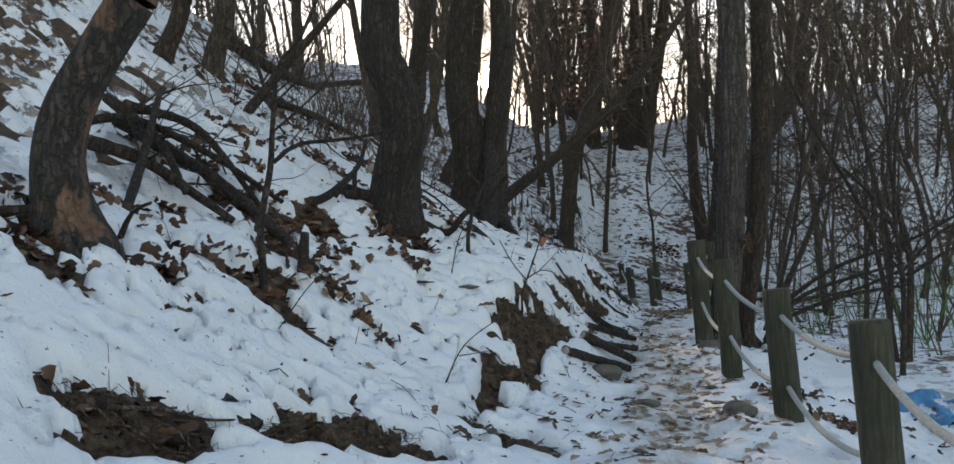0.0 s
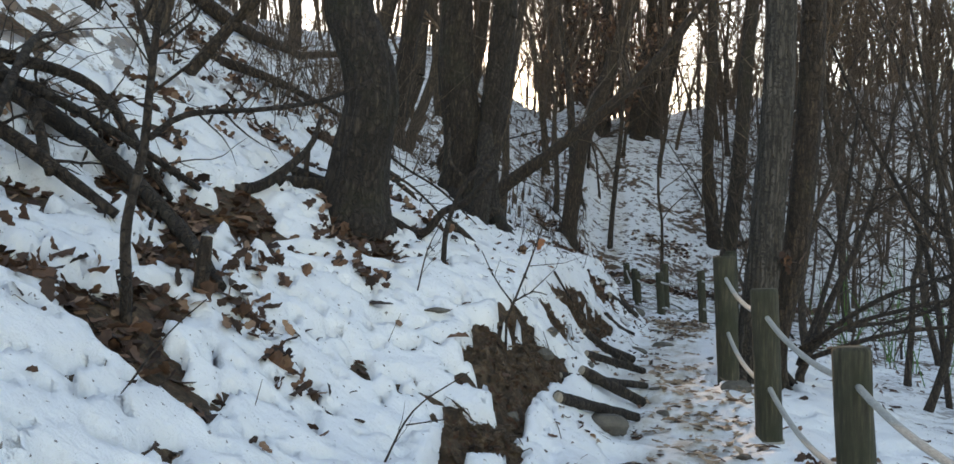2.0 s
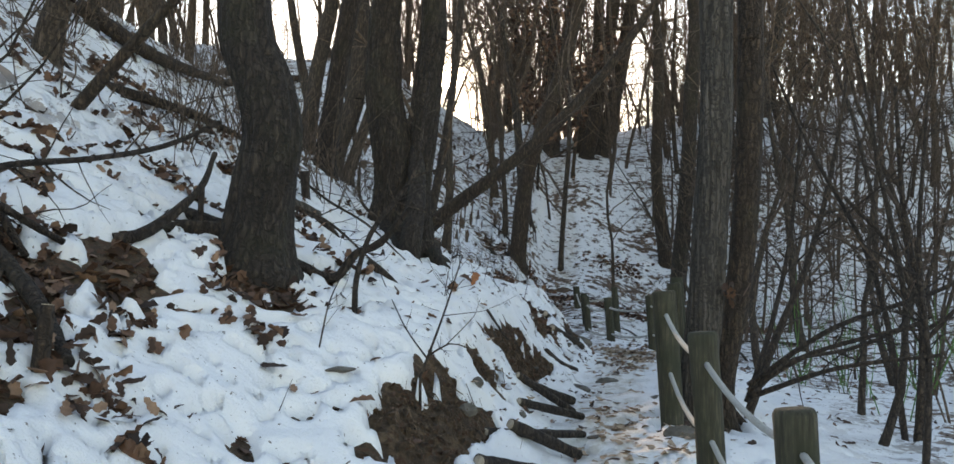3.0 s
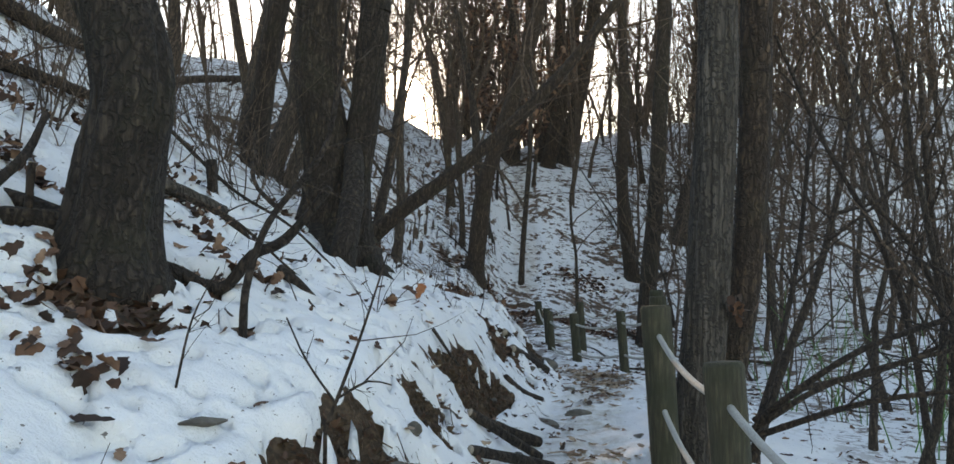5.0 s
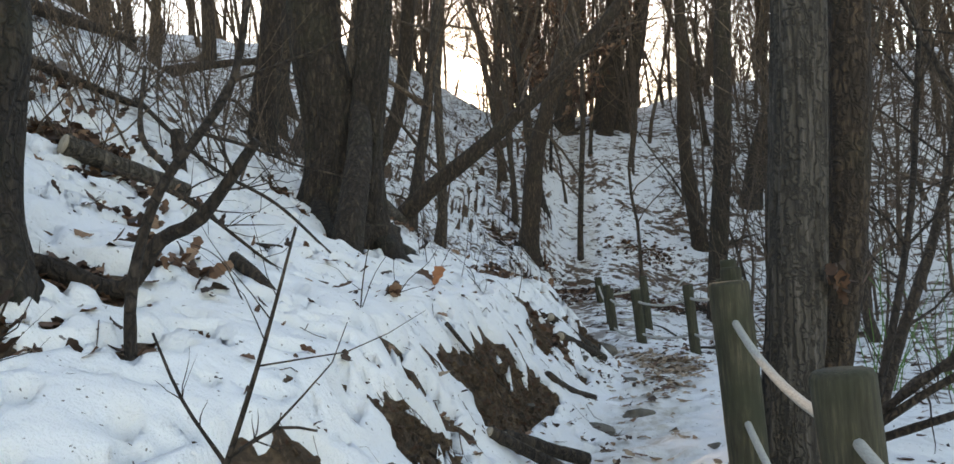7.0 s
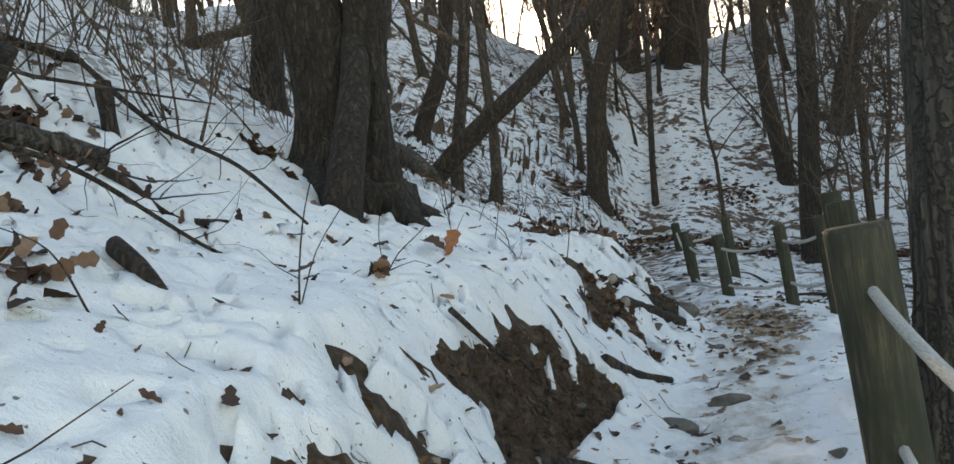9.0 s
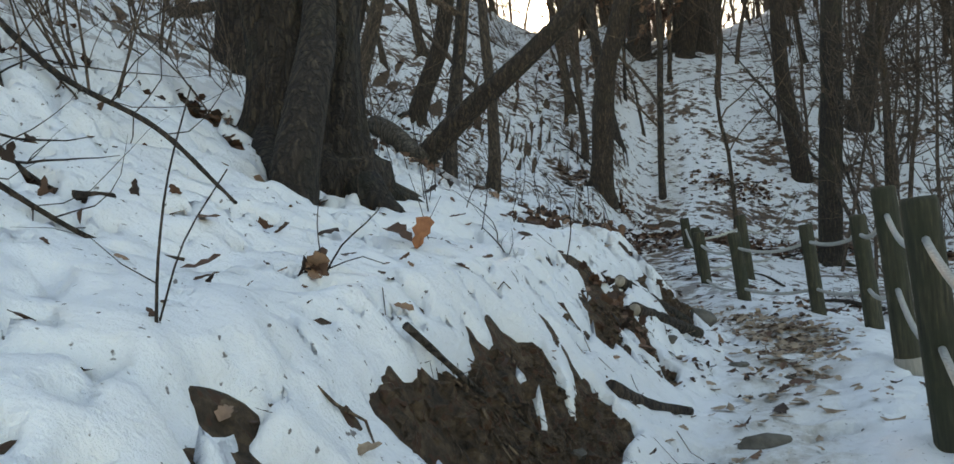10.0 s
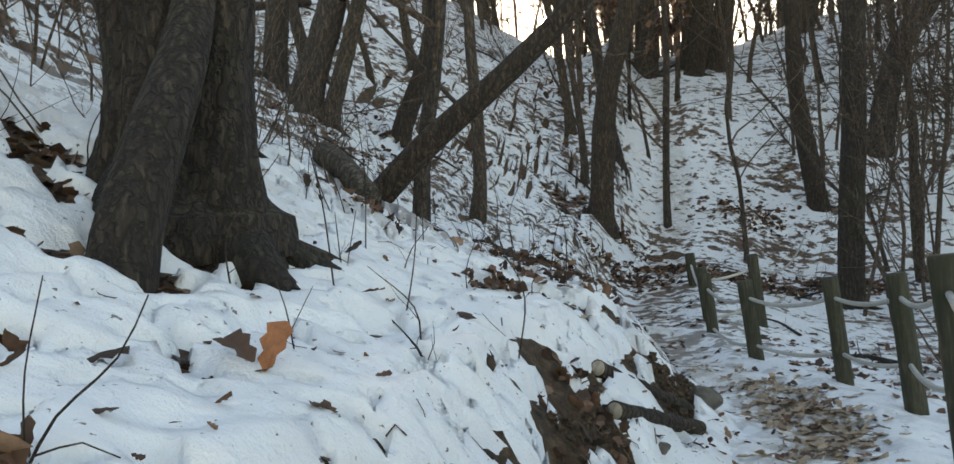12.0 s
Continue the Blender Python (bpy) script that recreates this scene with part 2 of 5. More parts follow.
def build_soil(nt, b):
    v = coords(nt)
    n = noise_node(nt, v, 14, 6, 0.7)
    col = ramp(nt, n, [(0.3, (0.025, 0.017, 0.012)), (0.5, (0.11, 0.07, 0.042)), (0.72, (0.25, 0.16, 0.092))])
    leaf = ramp(nt, noise_node(nt, v, 22, 2), [(0.55, (0, 0, 0)), (0.62, (1, 1, 1))])
    col = mix(nt, leaf, col, (0.12, 0.055, 0.03))
    nt.links.new(col, b.inputs["Base Color"])
    bump(nt, b, noise_node(nt, v, 38, 6, 0.75), 1.0, 0.05)


def build_bark(dark, light, stretch=0.16, moss=0.0, plates=24.0):
    """Bark of uneven plates with dark cracks between them."""
    def build(nt, b):
        v = coords(nt, (1, 1, stretch))
        n = noise_node(nt, v, 34, 6, 0.7)
        warp = mix(nt, 0.13, coords(nt, (1, 1, stretch * 2.2)), noise_node(nt, coords(nt), 9, 3))
        vor = nt.nodes.new("ShaderNodeTexVoronoi")
        vor.feature = "DISTANCE_TO_EDGE"
        vor.inputs["Scale"].default_value = plates
        nt.links.new(warp, vor.inputs["Vector"])
        crack = ramp(nt, vor.outputs["Distance"], [(0.0, (0.25, 0.25, 0.25)), (0.2, (1, 1, 1))])
        col = ramp(nt, n, [(0.3, tuple(c * 0.55 for c in dark)), (0.5, dark), (0.72, light)])
        # crack colour includes the crevice shade that the bump doesn't show
        col = mix(nt, crack, tuple(c * 0.22 for c in dark), col)
        info = nt.nodes.new("ShaderNodeObjectInfo")
        tone = ramp(nt, info.outputs["Random"], [(0.0, (0.75, 0.75, 0.78)), (1.0, (1.2, 1.12, 1.02))])
        col = mix(nt, 1.0, col, tone, "MULTIPLY")
        if moss:
            m = ramp(nt, noise_node(nt, coords(nt), 3.2, 4), [(0.5, (0, 0, 0)), (0.68, (moss, moss, moss))])
            col = mix(nt, m, col, (0.05, 0.06, 0.025))
        nt.links.new(col, b.inputs["Base Color"])
        add = nt.nodes.new("ShaderNodeMath")
        add.operation = "ADD"
        nt.links.new(n, add.inputs[0])
        nt.links.new(crack, add.inputs[1])
        bump(nt, b, add.outputs[0], 1.0, 0.02)
    return build


def build_stripped(nt, b):
    """Bark that has come away in long patches and bares orange wood."""
    build_bark((0.058, 0.047, 0.038), (0.15, 0.125, 0.10))(nt, b)
    old = b.inputs["Base Color"].links[0].from_socket
    n = noise_node(nt, coords(nt, (1.6, 1.6, 0.7)), 3.0, 4)
    k = ramp(nt, n, [(0.51, (0, 0, 0)), (0.56, (1, 1, 1))])
    wood = ramp(nt, noise_node(nt, coords(nt, (30, 30, 3)), 1.5, 5), [(0.3, (0.10, 0.05, 0.03)), (0.7, (0.26, 0.14, 0.085))])
    nt.links.new(mix(nt, k, old, wood), b.inputs["Base Color"])


def build_leaf(nt, b):
    info = nt.nodes.new("ShaderNodeObjectInfo")
    geo = nt.nodes.new("ShaderNodeNewGeometry")
    add = nt.nodes.new("ShaderNodeMath")
    add.operation = "ADD"
    nt.links.new(info.outputs["Random"], add.inputs[0])
    nt.links.new(geo.outputs["Random Per Island"], add.inputs[1])
    fr = nt.nodes.new("ShaderNodeMath")
    fr.operation = "FRACT"
    nt.links.new(add.outputs[0], fr.inputs[0])
    col = ramp(nt, fr.outputs[0], [(0.0, (0.035, 0.02, 0.014)), (0.45, (0.085, 0.042, 0.026)), (0.8, (0.17, 0.085, 0.05)), (1.0, (0.33, 0.2, 0.13))])
    vein = ramp(nt, noise_node(nt, coords(nt), 40, 4), [(0.3, (0.65, 0.65, 0.65)), (0.7, (1.1, 1.1, 1.1))])
    nt.links.new(mix(nt, 1.0, col, vein, "MULTIPLY"), b.inputs["Base Color"])


def build_wood(a, c, scale=(30, 30, 3)):
    def build(nt, b):
        n = noise_node(nt, coords(nt, scale), 1.6, 5, 0.65)
        nt.links.new(ramp(nt, n, [(0.3, a), (0.7, c)]), b.inputs["Base Color"])
        bump(nt, b, n, 0.5, 0.006)
    return build


def build_post(nt, b):
    v = coords(nt, (1, 1, 0.09))
    n = noise_node(nt, v, 55, 5, 0.65)
    wood = ramp(nt, n, [(0.3, (0.018, 0.016, 0.01)), (0.55, (0.055, 0.05, 0.031)), (0.75, (0.13, 0.108, 0.07))])
    green = ramp(nt, noise_node(nt, coords(nt), 6, 4), [(0.38, (0, 0, 0)), (0.65, (0.75, 0.75, 0.75))])
    nt.links.new(mix(nt, green, wood, (0.026, 0.03, 0.015)), b.inputs["Base Color"])
    bump(nt, b, n, 0.7, 0.008)


def build_rope(nt, b):
    w = nt.nodes.new("ShaderNodeTexNoise")
    w.inputs["Scale"].default_value = 60
    nt.links.new(ramp(nt, w.outputs["Fac"], [(0.3, (0.30, 0.29, 0.26)), (0.7, (0.52, 0.51, 0.47))]), b.inputs["Base Color"])
    bump(nt, b, w.outputs["Fac"], 0.4, 0.004)


def build_stone(nt, b):
    n = noise_node(nt, coords(nt), 9, 6, 0.7)
    nt.links.new(ramp(nt, n, [(0.3, (0.05, 0.045, 0.038)), (0.7, (0.17, 0.15, 0.125))]), b.inputs["Base Color"])
    bump(nt, b, n, 0.8, 0.02)


M_SNOW = material("snow", build_snow, 0.75)
M_SOIL = material("earth", build_soil, 0.95)
M_BARK = material("bark_grey_brown", build_bark((0.042, 0.032, 0.025), (0.115, 0.088, 0.067), moss=0.2), 0.95)
M_BARK_RED = material("bark_dark_brown", build_bark((0.05, 0.036, 0.027), (0.135, 0.096, 0.07), moss=0.12), 0.95)
# lighter copy of the bark; the glare over distant trunks is in its colour
M_BARK_HAZED = material("bark_hazed", build_bark((0.08, 0.061, 0.047), (0.21, 0.16, 0.122), moss=0.1), 0.95)
M_SAPLING = material("sapling_bark", build_bark((0.055, 0.04, 0.03), (0.14, 0.105, 0.08), 0.3), 0.9)
M_BARK_PALE = material("bark_ridged_grey", build_bark((0.10, 0.085, 0.068), (0.24, 0.205, 0.165), 0.05, plates=26.0), 0.95)
M_STRIPPED = material("stripped_bark", build_stripped, 0.9)
# twigs are paler than saplings: sun scatter and glare put into the colour
M_TWIG = material("twig_bark", build_bark((0.15, 0.108, 0.08), (0.32, 0.235, 0.175), 0.3), 0.9)
M_BARE_WOOD = material("stripped_wood", build_wood((0.10, 0.055, 0.032), (0.30, 0.18, 0.11)), 0.85)
M_CUT = material("cut_wood", build_wood((0.22, 0.17, 0.12), (0.42, 0.36, 0.29)), 0.9)
M_LEAF = material("dead_oak_leaf", build_leaf, 0.8)
M_LEAF_RUST = material("rust_leaf", build_wood((0.22, 0.075, 0.03), (0.42, 0.16, 0.065), (25, 25, 25)), 0.7)
M_LEAF_PALE = material("trodden_leaf", build_wood((0.17, 0.11, 0.072), (0.5, 0.37, 0.26), (9, 9, 9)), 0.85)
M_POST = material("mossy_post_wood", build_post, 0.9)
M_SLEEVE = material("pale_post_foot", build_wood((0.22, 0.20, 0.17), (0.36, 0.33, 0.28)), 0.8)
M_ROPE = material("rope", build_rope, 0.85)
M_STONE = material("stone", build_stone, 0.9)
M_TARP = material("blue_tarpaulin", build_wood((0.02, 0.16, 0.33), (0.04, 0.30, 0.52), (4, 4, 4)), 0.45)
M_GREEN = material("green_cane", build_wood((0.03, 0.10, 0.02), (0.10, 0.26, 0.05), (5, 5, 5)), 0.6)


# ---------------------------------------------------------------- mesh builders
class Soup:
    """Vertices and faces that become one mesh."""
    def __init__(self):
        self.v, self.f, self.n = [], [], 0

    def add(self, verts, faces):
        self.v.append(np.asarray(verts, float))
        self.f.extend([tuple(i + self.n for i in q) for q in faces])
        self.n += len(verts)

    def mesh(self, name, mat, shade=True):
        me = bpy.data.meshes.new(name)
        me.from_pydata(np.concatenate(self.v).tolist(), [], self.f)
        me.materials.append(mat)
        if shade:
            me.polygons.foreach_set("use_smooth", [True] * len(me.polygons))
        me.update()
        return me


def part(name, soup, mat, parent=None, label="", shade=True):
    ob = new(name, soup.mesh(name, mat, shade) if isinstance(soup, Soup) else soup)
    if parent:
        ob.parent = parent
    if label:
        ob["label"] = label
    return ob


def empty(name, at=(0, 0, 0)):
    ob = new(name)
    ob.location = at
    return ob


def spline(pts, step):
    """Points along a smooth curve through pts."""
    p = np.asarray(pts, float)
    p = np.vstack([2 * p[0] - p[1], p, 2 * p[-1] - p[-2]])
    out = []
    for i in range(1, len(p) - 2):
        n = max(1, int(np.linalg.norm(p[i + 1] - p[i]) / step))
        t = np.linspace(0, 1, n, endpoint=False)[:, None]
        a, b, c, d = p[i - 1], p[i], p[i + 1], p[i + 2]
        out.append(0.5 * (2 * b + (c - a) * t + (2 * a - 5 * b + 4 * c - d) * t**2 + (3 * b - a - 3 * c + d) * t**3))
    return np.vstack(out + [p[-2:-1]])


def tube(soup, pts, radii, sides=6, relief=None, cap=True):
    """A tapered tube along pts. relief(angle, along) scales the radius."""
    p = np.asarray(pts, float)
    n = len(p)
    r = np.broadcast_to(np.asarray(radii, float), (n,))
    t = np.gradient(p, axis=0)
    t /= np.linalg.norm(t, axis=1, keepdims=True) + 1e-9
    u = np.cross(t[0], (0.3, 0.9, 0.1) if abs(t[0][1]) < 0.8 else (1, 0, 0))
    us = []
    for k in range(n):
        u = u - t[k] * (u @ t[k])
        u = u / (np.linalg.norm(u) + 1e-9)
        us.append(u)
    us = np.array(us)
    ws = np.cross(t, us)
    ang = np.linspace(0, 2 * math.pi, sides, endpoint=False)
    rr = np.repeat(r[:, None], sides, 1)
    if relief is not None:
        along = np.r_[0, np.cumsum(np.linalg.norm(np.diff(p, axis=0), axis=1))]
        rr = rr * relief(ang[None, :] + 0 * rr, along[:, None] + 0 * rr)
    ring = p[:, None, :] + rr[..., None] * (np.cos(ang)[None, :, None] * us[:, None, :] + np.sin(ang)[None, :, None] * ws[:, None, :])
    faces = [(k * sides + i, k * sides + (i + 1) % sides, (k + 1) * sides + (i + 1) % sides, (k + 1) * sides + i)
             for k in range(n - 1) for i in range(sides)]
    if cap:
        faces += [tuple(range(sides))[::-1], tuple((n - 1) * sides + i for i in range(sides))]
    soup.add(ring.reshape(-1, 3), faces)


def wander(rng, start, way, length, steps, bend, rise=0.0):
    """A crooked line of growth."""
    pts, p, d = [np.array(start, float)], np.array(start, float), np.array(way, float)
    d /= np.linalg.norm(d)
    for _ in range(steps):
        d = d + rng.normal(0, bend, 3) + (0, 0, rise)
        d /= np.linalg.norm(d)
        p = p + d * length / steps
        pts.append(p)
    return np.array(pts)


def grow(soup, rng, line, radii, level, density=1.0, lowest=0.35, spread=0.8, rise=0.06, sides=(6, 5, 4, 3)):
    """Side branches along a line, and theirs in turn."""
    if level > 3:
        return
    total = float(np.linalg.norm(np.diff(line, axis=0), axis=1).sum())
    count = max(1, int(density * (7, 5, 4, 2)[level] * rng.uniform(0.7, 1.3)))
    for _ in range(count):
        f = rng.uniform(lowest, 0.97)
        k = min(int(f * (len(line) - 1)), len(line) - 2)
        base, way = line[k], line[k + 1] - line[k]
        way = way / (np.linalg.norm(way) + 1e-9)
        side = rng.normal(0, 1, 3)
        side -= way * (side @ way)
        side /= np.linalg.norm(side) + 1e-9
        r = min(radii[k] * rng.uniform(0.3, 0.6), radii[k] * 0.8)
        if r < 0.0018:
            continue
        length = total * rng.uniform(0.28, 0.5) * (1.25 - 0.6 * f)
        steps = (7, 6, 4, 3)[level]
        b = wander(rng, base, way * rng.uniform(0.35, 0.9) + side * spread, length, steps, 0.17, rise)
        rb = np.linspace(r, r * 0.2, len(b))
        tube(soup, b, rb, sides[level], cap=False)
        grow(soup, rng, b, rb, level + 1, density, 0.2, spread, rise, sides)


def bark_relief(seed, amount, ribs):
    def relief(a, s):
        x = np.cos(a) * ribs / 3.2 + 40 + seed
        y = np.sin(a) * ribs / 3.2
        n = vnoise(x + s * 0.5, y + s * 2.2, seed) + 0.5 * vnoise(x * 2.1 + s, y * 2.1 + s * 5, seed + 5)
        ridge = 1 - np.abs(n / 1.5 * 2 - 1)
        big = vnoise(np.cos(a) * 1.1 + 9, np.sin(a) * 1.1 + s * 0.9, seed + 2)
        return 1 + amount * (ridge - 0.6) + 0.22 * (big - 0.5)
    return relief


def hero_tree(name, label, pts, r0, r1, height, mat, seed, sides=40, rough=0.14, ribs=9, flare=0.5, roots=4, density=1.0):
    """A tree that stands close by: trunk with real bark relief and root flare, and a bare crown above."""
    rng = np.random.default_rng(seed)
    pts = [tuple(p) for p in pts]
    (bx, by, bz), (qx, qy, qz), (sx, sy, sz) = pts[0], pts[-1], pts[-2]
    ground = float(soil(bx, by))
    ob = empty(name, (bx, by, ground))
    way = np.array((qx - sx, qy - sy, qz - sz))
    way = way / np.linalg.norm(way) * 0.5 + np.array((0, 0, 0.6))
    top_pts = wander(rng, pts[-1], way, max(height - (qz - ground), 2.0), 6, 0.08, 0.05)
    below = np.array(pts[0]) - (np.array(pts[1]) - np.array(pts[0])) / np.linalg.norm(np.array(pts[1]) - np.array(pts[0])) * 0.0
    line = spline([(bx, by, ground - 0.25), tuple(below)] + pts[1:] if bz > ground - 0.05 else [(bx, by, ground - 0.25)] + pts[1:], 0.05)
    up = spline(top_pts, 0.3)[1:]
    s = np.r_[0, np.cumsum(np.linalg.norm(np.diff(line, axis=0), axis=1))]
    rl = r0 + (r1 - r0) * s / s[-1] + r0 * flare * np.exp(-np.maximum(s - 0.2, 0) / 0.16)
    trunk = Soup()
    tube(trunk, line - np.array(ob.location), rl, sides, bark_relief(seed, rough, ribs))
    su = np.linspace(0, 1, len(up) + 1)
    upl = np.vstack([line[-1:], up])
    ru = r1 * (1 - su) ** 0.8 + 0.01
    tube(trunk, upl - np.array(ob.location), ru, 12, cap=False)
    part("trunk", trunk, mat, ob)
    for k in range(roots):
        a = rng.uniform(0, 6.28)
        root = Soup()
        q = np.array([bx + math.cos(a) * r0 * 0.5, by + math.sin(a) * r0 * 0.5, ground + 0.14])
        out = []
        for j in range(7):
            e = np.array([bx + math.cos(a + 0.12 * j) * r0 * (0.6 + 0.45 * j), by + math.sin(a + 0.12 * j) * r0 * (0.6 + 0.45 * j), 0])
            e[2] = float(soil(e[0], e[1])) + (0.14, 0.1, 0.07, 0.05, 0.03, 0.0, -0.05)[j]
            out.append(e)
        tube(root, np.array(out) - np.array(ob.location), np.linspace(r0 * 0.36, r0 * 0.12, 7), 10, bark_relief(seed + k, 0.12, 5))
        part("root", root, mat, ob)
    crown = Soup()
    grow(crown, rng, upl - np.array(ob.location), ru, 0, density, 0.15, 0.9, 0.05)
    part("crown", crown, M_TWIG, ob, "bare branches and twigs")
    return tagged(ob, label, "tree")


# ---------------------------------------------------------------- ground and snow
def grid_axis(lo, hi, step, far_lo, far_hi, ratio=1.13):
    mid = list(np.arange(lo, hi + 1e-6, step))
    a, s = [], step
    while (a[-1] if a else lo) > far_lo:
        s = min(s * ratio, 40)
        a.append((a[-1] if a else lo) - s)
    b, s = [], step
    while (b[-1] if b else hi) < far_hi:
        s = min(s * ratio, 40)
        b.append((b[-1] if b else hi) + s)
    return np.array(a[::-1] + mid + b)


def sheet(name, xs, ys, height, mat, masks=()):
    gx, gy = np.meshgrid(xs, ys)
    gz = height(gx, gy)
    nx, ny = len(xs), len(ys)
    idx = np.arange(nx * ny).reshape(ny, nx)
    quads = np.stack([idx[:-1, :-1], idx[:-1, 1:], idx[1:, 1:], idx[1:, :-1]], -1).reshape(-1, 4)
    me = bpy.data.meshes.new(name)
    me.vertices.add(nx * ny)
    me.vertices.foreach_set("co", np.stack([gx, gy, gz], -1).ravel())
    me.loops.add(quads.size)
    me.loops.foreach_set("vertex_index", quads.ravel())
    me.polygons.add(len(quads))
    me.polygons.foreach_set("loop_start", np.arange(0, quads.size, 4))
    me.polygons.foreach_set("use_smooth", np.ones(len(quads), bool))
    me.update(calc_edges=True)
    for mask, values in masks:
        at = me.attributes.new(mask, "FLOAT", "POINT")
        at.data.foreach_set("value", values(gx, gy).ravel())
    me.materials.append(mat)
    return new(name, me)


def build_sun(nt, b):
    b.inputs["Emission Color"].default_value = (1.0, 0.9, 0.7, 1)
    b.inputs["Emission Strength"].default_value = 60


bm = bmesh.new()
bmesh.ops.create_icosphere(bm, subdivisions=4, radius=12)
disc = bpy.data.meshes.new("sun_disc")
bm.to_mesh(disc)
bm.free()
disc.materials.append(material("sun_glow", build_sun))
disc_ob = new("sun_disc", disc)
disc_ob.location = SUN_DIR * 900
tagged(disc_ob, "low winter sun glowing behind the trees", "sun", kind="structure")

XS = grid_axis(-2.6, 1.7, 0.025, -300, 300, 1.07)
YS = grid_axis(-1.2, 10.6, 0.025, -60, 420, 1.045)
ground_ob = sheet("ground", XS[::2], YS[::2], soil, M_SOIL)
tagged(ground_ob, "dark bare earth of a wooded hillside bank", "ground", kind="structure")
snow_ob = sheet("snow_cover", XS, YS, snow_top, M_SNOW,
                [("trodden", lambda x, y: 1 - smooth(0.12, 0.42, np.abs(x - path_x(y)) + 0.25 * (vnoise(x * 3, y * 3, 71) - 0.5)) * 1.0),
                 ("litter", lambda x, y: np.clip(smooth(9, 15, y) + smooth(1.5, 3.5, x - path_x(y)) + smooth(2.2, 4.5, left_of_path(x, y)), 0, 1)
                  * (1 - 0.75 * np.exp(-((x - 2.4) / 1.7) ** 2 - ((y - 13.5) / 3) ** 2)))])
tagged(snow_ob, "thin melting snow over leaf litter and earth", "snow", kind="structure")

# ---------------------------------------------------------------- trees beside the path
hero_tree("tree", "old tree with stripped orange-brown wood on its leaning trunk",
          [(-2.66, 0.42, 0.97), (-2.72, 0.42, 1.28), (-2.71, 0.42, 1.52), (-2.6, 0.42, 1.77), (-2.36, 0.42, 2.14)], 0.125, 0.105, 6, M_STRIPPED, 1, flare=0.85, roots=5)
hero_tree("tree", "thick crooked tree with dark furrowed bark above the bank",
          [(-1.8, 4.4, 1.2), (-1.73, 4.4, 1.7), (-1.66, 4.4, 2.1), (-1.72, 4.4, 2.45), (-1.83, 4.4, 2.75), (-1.85, 4.4, 3.1), (-1.83, 4.4, 3.4)],
          0.205, 0.15, 9, M_BARK, 2, sides=56, rough=0.22)
hero_tree("tree", "massive dark tree with spreading roots on the snowy slope",
          [(-1.4, 9.1, 1.6), (-1.36, 9.1, 2.2), (-1.42, 9.1, 2.7), (-1.52, 9.1, 3.3), (-1.52, 9.1, 4.1)], 0.27, 0.17, 11, M_BARK, 3, sides=64, flare=0.85, roots=5, rough=0.22, ribs=13)
hero_tree("tree", "second thick stem grown together with the massive tree",
          [(-1.12, 9.0, 1.5), (-1.13, 9.05, 2.2), (-1.04, 9.05, 2.9), (-0.93, 9.05, 3.9)], 0.19, 0.14, 10, M_BARK, 4, sides=56, flare=0.4, roots=2, rough=0.22)
hero_tree("tree", "dark tree at the foot of the far slope",
          [(0.17, 21.5, 1.35), (0.32, 21.5, 2.7), (0.5, 21.5, 3.8), (0.95, 21.5, 5.1), (1.45, 21.5, 6.7), (1.75, 21.5, 7.8)], 0.2, 0.15, 13, M_BARK_RED, 5, sides=24)
hero_tree("tree", "tall grey tree with deep straight bark ridges by the fence",
          [(1.38, 6.0, 0.25), (1.46, 6.0, 1.0), (1.52, 6.0, 1.8), (1.57, 6.0, 2.6), (1.59, 6.0, 3.6)], 0.142, 0.125, 11, M_BARK_PALE, 6, sides=64, rough=0.2, ribs=22, flare=0.4)
hero_tree("tree", "dark tree close behind the ridged grey one",
          [(1.68, 6.4, 0.3), (1.83, 6.4, 1.1), (1.93, 6.4, 2.2), (1.97, 6.4, 3.2)], 0.112, 0.1, 10, M_BARK_RED, 7, sides=40)
hero_tree("tree", "tall straight tree beyond the rope fence",
          [(3.62, 19.0, 0.6), (3.82, 19.0, 2.6), (3.95, 19.0, 4.2), (4.12, 19.0, 6.9)], 0.18, 0.14, 13, M_BARK, 8, sides=24)

HERO_SPOTS = []
